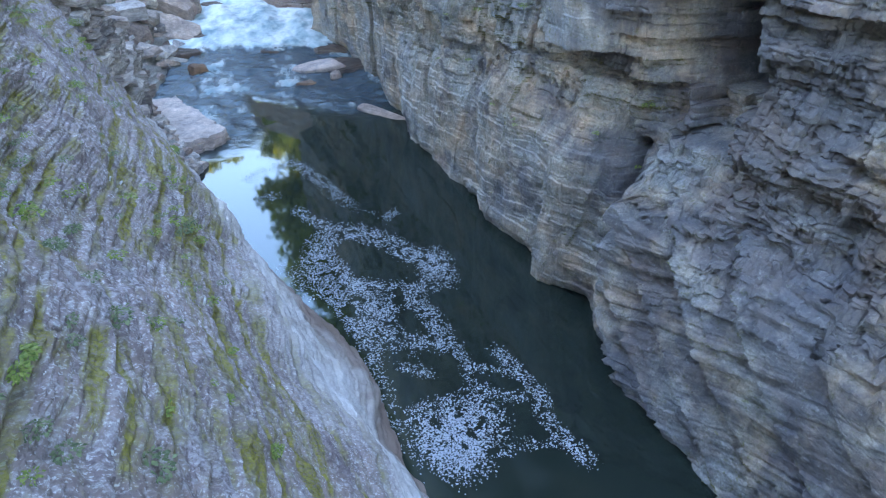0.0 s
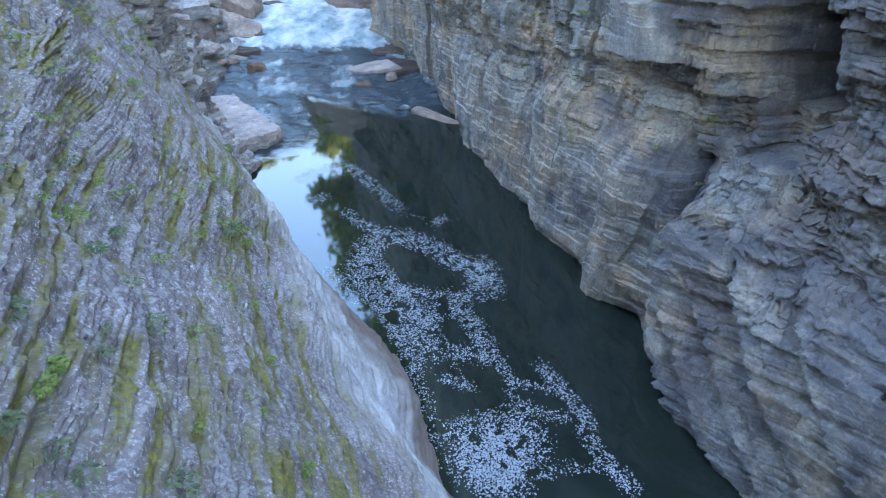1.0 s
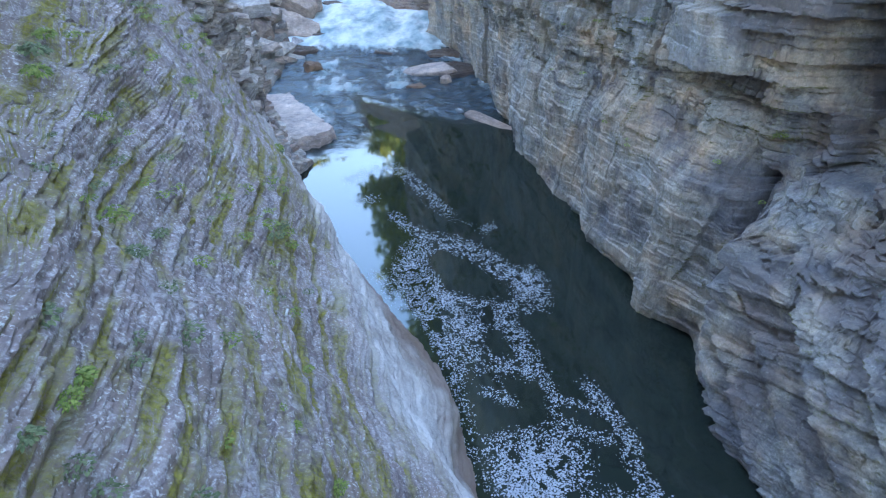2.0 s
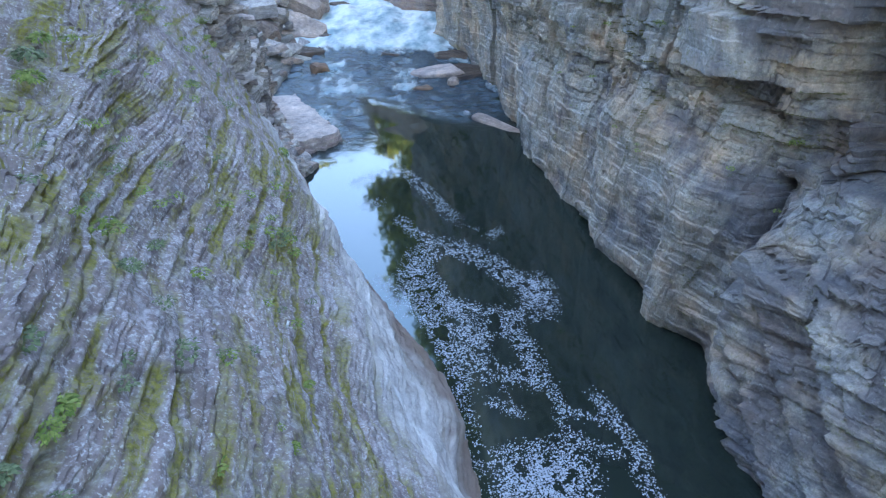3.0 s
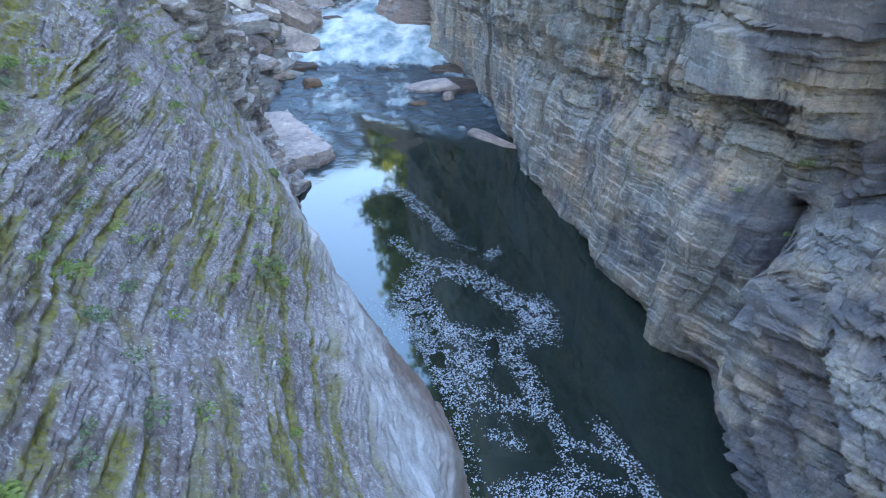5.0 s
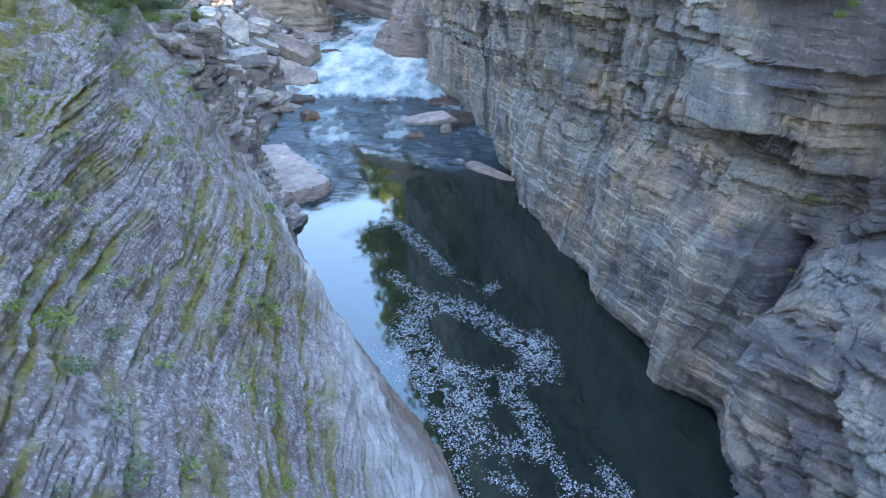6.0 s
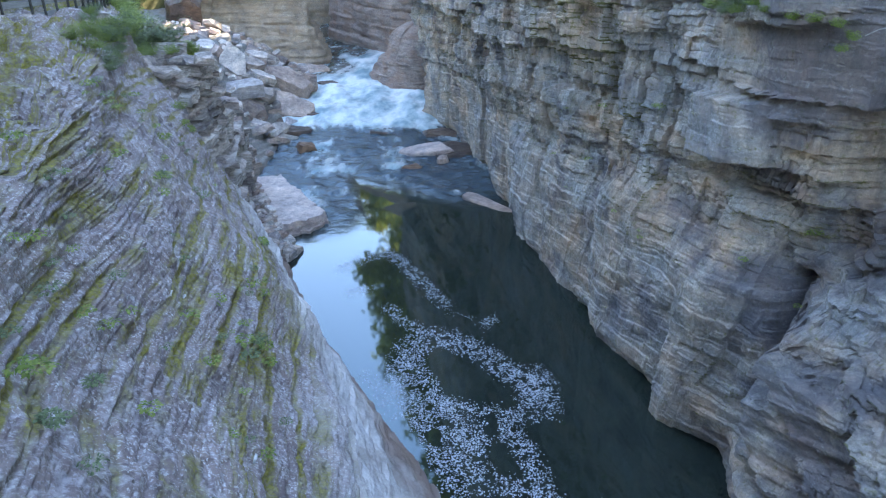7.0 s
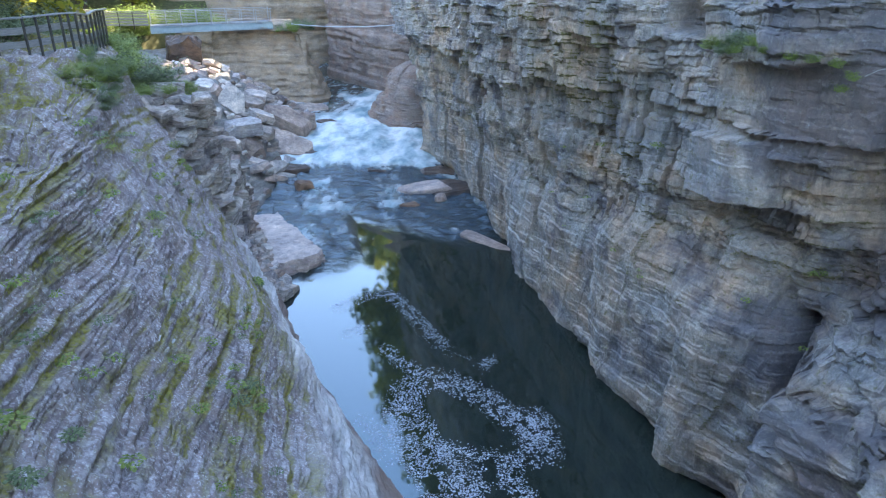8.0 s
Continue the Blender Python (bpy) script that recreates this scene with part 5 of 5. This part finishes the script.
# unseen bushes, added to close a bright sky gap in the pool's reflection
for n in range(18):
    s = r.uniform(44, 58)
    set_plant(spot(s, -17.6 - 0.25 * (58 - s) - r.uniform(0, 2.5), 14.7), BUSHES, LEAF_BRIGHT, r.uniform(2.2, 4.0), r, "leafy bush added out of view on the reddish cliff's top", "bushes on the reddish cliff", "bush")
for n in range(22):
    s, u = r.uniform(52, 60), r.uniform(-3, 8)
    set_plant(spot(s, u, float(np.interp(s, (50, 62, 80), (7.0, 7.4, 14))) - 0.1), BUSHES, LEAF_BRIGHT, r.uniform(1.4, 2.8), r, "sunlit leafy bush behind the footbridge", "bushes behind the footbridge", "bush")
for s, z, k in [(-1.3, 12.0, 0.5), (-1.65, 12.1, 0.6), (-2.0, 12.0, 0.65), (-2.3, 12.25, 0.7), (-2.6, 12.1, 0.55), (-2.9, 12.3, 0.7), (-3.25, 12.35, 0.5), (-3.6, 12.25, 0.4), (-4.3, 12.2, 0.45), (-4.7, 12.2, 0.45), (-5.05, 12.15, 0.4), (-5.3, 11.95, 0.4), (-5.15, 11.7, 0.35)]:
    u = float(right_face(np.array([s]), np.array([z]))[0]) + 0.25
    set_plant(spot(s, u, z), BUSHES[2:], LEAF_DULL if k > 0.6 else LEAF_BRIGHT, 0.75 * k, r, "leafy green plant hanging on a ledge of the cliff", "plants on the cliff", "hanging_plant")
for n in range(14):
    s, z = r.uniform(-5, 8), r.uniform(4, 9)
    u = float(right_face(np.array([s]), np.array([z]))[0]) + 0.2
    set_plant(spot(s, u, z), TUFTS, LEAF_BRIGHT, r.uniform(0.6, 1.1), r, "small green tuft on the cliff", "tufts on the cliff", "tuft")


for n in range(10):
    s, z = (-5.85, 6.3) if n == 0 else (r.uniform(-12, 4), r.uniform(5, 10.5))
    k = 0.14 if n == 0 else r.uniform(0.05, 0.1)
    ob = hull_rock("stone_chip", (k * 1.3, k, k * 0.3), 700 + n, CHIP, cuts=0)
    ob.matrix_world = Matrix.Translation(on_slab(s, z, 0.03)) @ Euler((r.uniform(-0.3, 0.3), -1.0 + r.uniform(-0.3, 0.3), 0.5)).to_matrix().to_4x4()
    tagged(ob, "small pale stone chip lying on the slab", "stone chip", "chips on the slab")
twig = bpy.data.curves.new("branch", "CURVE")
twig.dimensions, twig.bevel_depth = "3D", 0.009
for reach, offs in ((1.0, (0, 0, 0)), (0.45, (0.1, 0.1, 0.2))):
    sp = twig.splines.new("POLY")
    sp.points.add(6)
    for n, q in enumerate(sp.points):
        f = n / 6 * reach
        q.co = (*spot(-6.6 + 1.1 * f + offs[0] * f, -8.7 + 0.45 * f + offs[1] * f, 12.42 - 0.4 * f * f + 0.03 * math.sin(9 * f) + offs[2] * f), 1)
twig.materials.append(BARK_PALE)
tagged(new("dead_branch", twig), "thin pale dead branch hanging from the cliff", "branch")


# ---- trees ----
def tree(seed, height, radius, low):
    r = np.random.RandomState(seed)
    ob = tagged(new("tree"), "leafy broadleaf tree on the rims, many of them unseen and added for shade", "tree", "trees on the rims")
    verts, faces = [], []

    def limb(a, b, ra, rb, bend):
        a, b = np.array(a, float), np.array(b, float)
        d = (b - a) / np.linalg.norm(b - a)
        x = np.cross(d, (0.3, 0.9, 0.1))
        x /= np.linalg.norm(x)
        y = np.cross(d, x)
        base = len(verts)
        for n in range(5):
            f = n / 4
            c = a + (b - a) * f + np.array(bend) * math.sin(f * 3.1416)
            for k in range(7):
                q = k / 7 * 6.283
                verts.append(tuple(c + (x * math.cos(q) + y * math.sin(q)) * (ra + (rb - ra) * f)))
        for n in range(4):
            for k in range(7):
                faces.append((base + n * 7 + k, base + n * 7 + (k + 1) % 7, base + n * 7 + 7 + (k + 1) % 7, base + n * 7 + 7 + k))

    limb((0, 0, -0.6), (r.randn() * 0.3, r.randn() * 0.3, height * 0.9), 0.22, 0.04, (0.15, 0.1, 0))
    tips = []
    for n in range(16):
        f = low + (0.92 - low) * n / 15
        a = n * 2.4 + r.rand()
        reach = radius * (1.05 - 0.75 * f) * (0.7 + 0.5 * r.rand())
        tip = np.array([math.cos(a) * reach, math.sin(a) * reach, height * f + reach * 0.35])
        limb((0, 0, height * f * 0.92), tip, 0.08, 0.02, (0, 0, 0.15))
        tips += [tip, tip * np.array([0.6, 0.6, 1])]
    tips.append(np.array([0, 0, height]))
    soup("trunk", verts, faces, BARK, ob, True)
    lv, lf = [], []
    for tip in tips:
        clump = 0.7 + 0.5 * r.rand()
        for _ in range(110):
            p = tip + r.randn(3) * clump * np.array([0.55, 0.55, 0.4])
            d, w = r.randn(3), r.randn(3)
            d /= np.linalg.norm(d)
            w = np.cross(d, w)
            w /= np.linalg.norm(w)
            ln, wd = 0.24 + 0.14 * r.rand(), 0.13 + 0.06 * r.rand()
            base = len(lv)
            lv += [tuple(p - d * ln), tuple(p + w * wd), tuple(p + d * ln), tuple(p - w * wd)]
            lf.append((base, base + 1, base + 2, base + 3))
    soup("crown", lv, lf, LEAF_TREE, ob)
    return ob


TREES = [tree(1, 11, 4.2, 0.25), tree(2, 9, 3.6, 0.15), tree(3, 12.5, 4.0, 0.3)]
spots = []
r = random.Random(5)
# right rim: unseen rows, added to keep direct sun off the gorge
for n in range(17):
    s = -26 + 3.6 * n
    z = float(np.interp(s, (23, 29), (23.6, 17.4)))
    spots.append((s, -14.3 + r.uniform(-0.6, 0.6) - 0.06 * s, z))
    spots.append((s + 2, -18.5 + r.uniform(-1, 1) - 0.06 * s, z + 0.3))
    if s > 12:
        spots.append((s + 1, -22.5 + r.uniform(-1, 1) - 0.06 * s, z + 0.6))
# more unseen trees, added farther along to shade the rubble slope
for n in range(5):
    spots.append((34.5 + 3.2 * n, -26.5 + 1.8 * n + r.uniform(-0.5, 0.5), 18.5 - 0.7 * n))
    spots.append((36 + 3 * n, -31 + n - r.uniform(0, 2), 18.5))
# left rim: unseen rows, added to hold sky light off the cliff
for n in range(13):
    spots.append((-30 + 3.5 * n, 11.5 + r.uniform(-0.5, 1.5), 11.2))
    spots.append((-28 + 3.5 * n, 15.5 + r.uniform(-0.5, 1.5), 11.6))
for n in range(7):
    spots.append((16 + 3.4 * n, 11.0 + r.uniform(-0.6, 2.0), 9.5 - 0.4 * n))
for n in range(16):
    spots.append((24 + 4.2 * (n % 8) + r.uniform(-1, 1), 17 + 6 * (n // 8) + r.uniform(-1, 1), 9.5 - 0.3 * (n % 8) + 2 * (n // 8)))
for n in range(6):
    spots.append((20 + 5 * n, 15 + r.uniform(0, 5), 9.5))
for n in range(10):
    spots.append((69.5 + r.uniform(0, 2), -26 + 3.6 * n, 15.0))
    spots.append((73.0 + r.uniform(0, 2), -24.5 + 3.6 * n, 15.6))
for s, u, z in ((51.5, -20.6, 15.05), (63.0, -25.0, 15.05), (45.3, -21.0, 14.6), (48.5, -19.6, 14.4), (14.5, 10.5, 10.9), (18.5, 9.4, 10.4), (12.0, 12.5, 11.0), (59, 8, 7.3), (62, 4, 7.4), (60, 12.5, 7.3), (64, 9, 8.5)):
    spots.append((s, u, z))
for n, (s, u, z) in enumerate(spots):
    m = Matrix.Translation(spot(s, u, z)) @ pose(0, 0, 0, 0, 0, r.uniform(0, 360))
    if n < 3:
        TREES[n].matrix_world = m
    else:
        copy_thing(TREES[n % 3], m @ Matrix.Scale(1.75 if (u < 0 and s > 42 and z < 15) else 1.5 if (u < 0 and s < 68) else 0.98 if s > 68 else 1.0, 4))
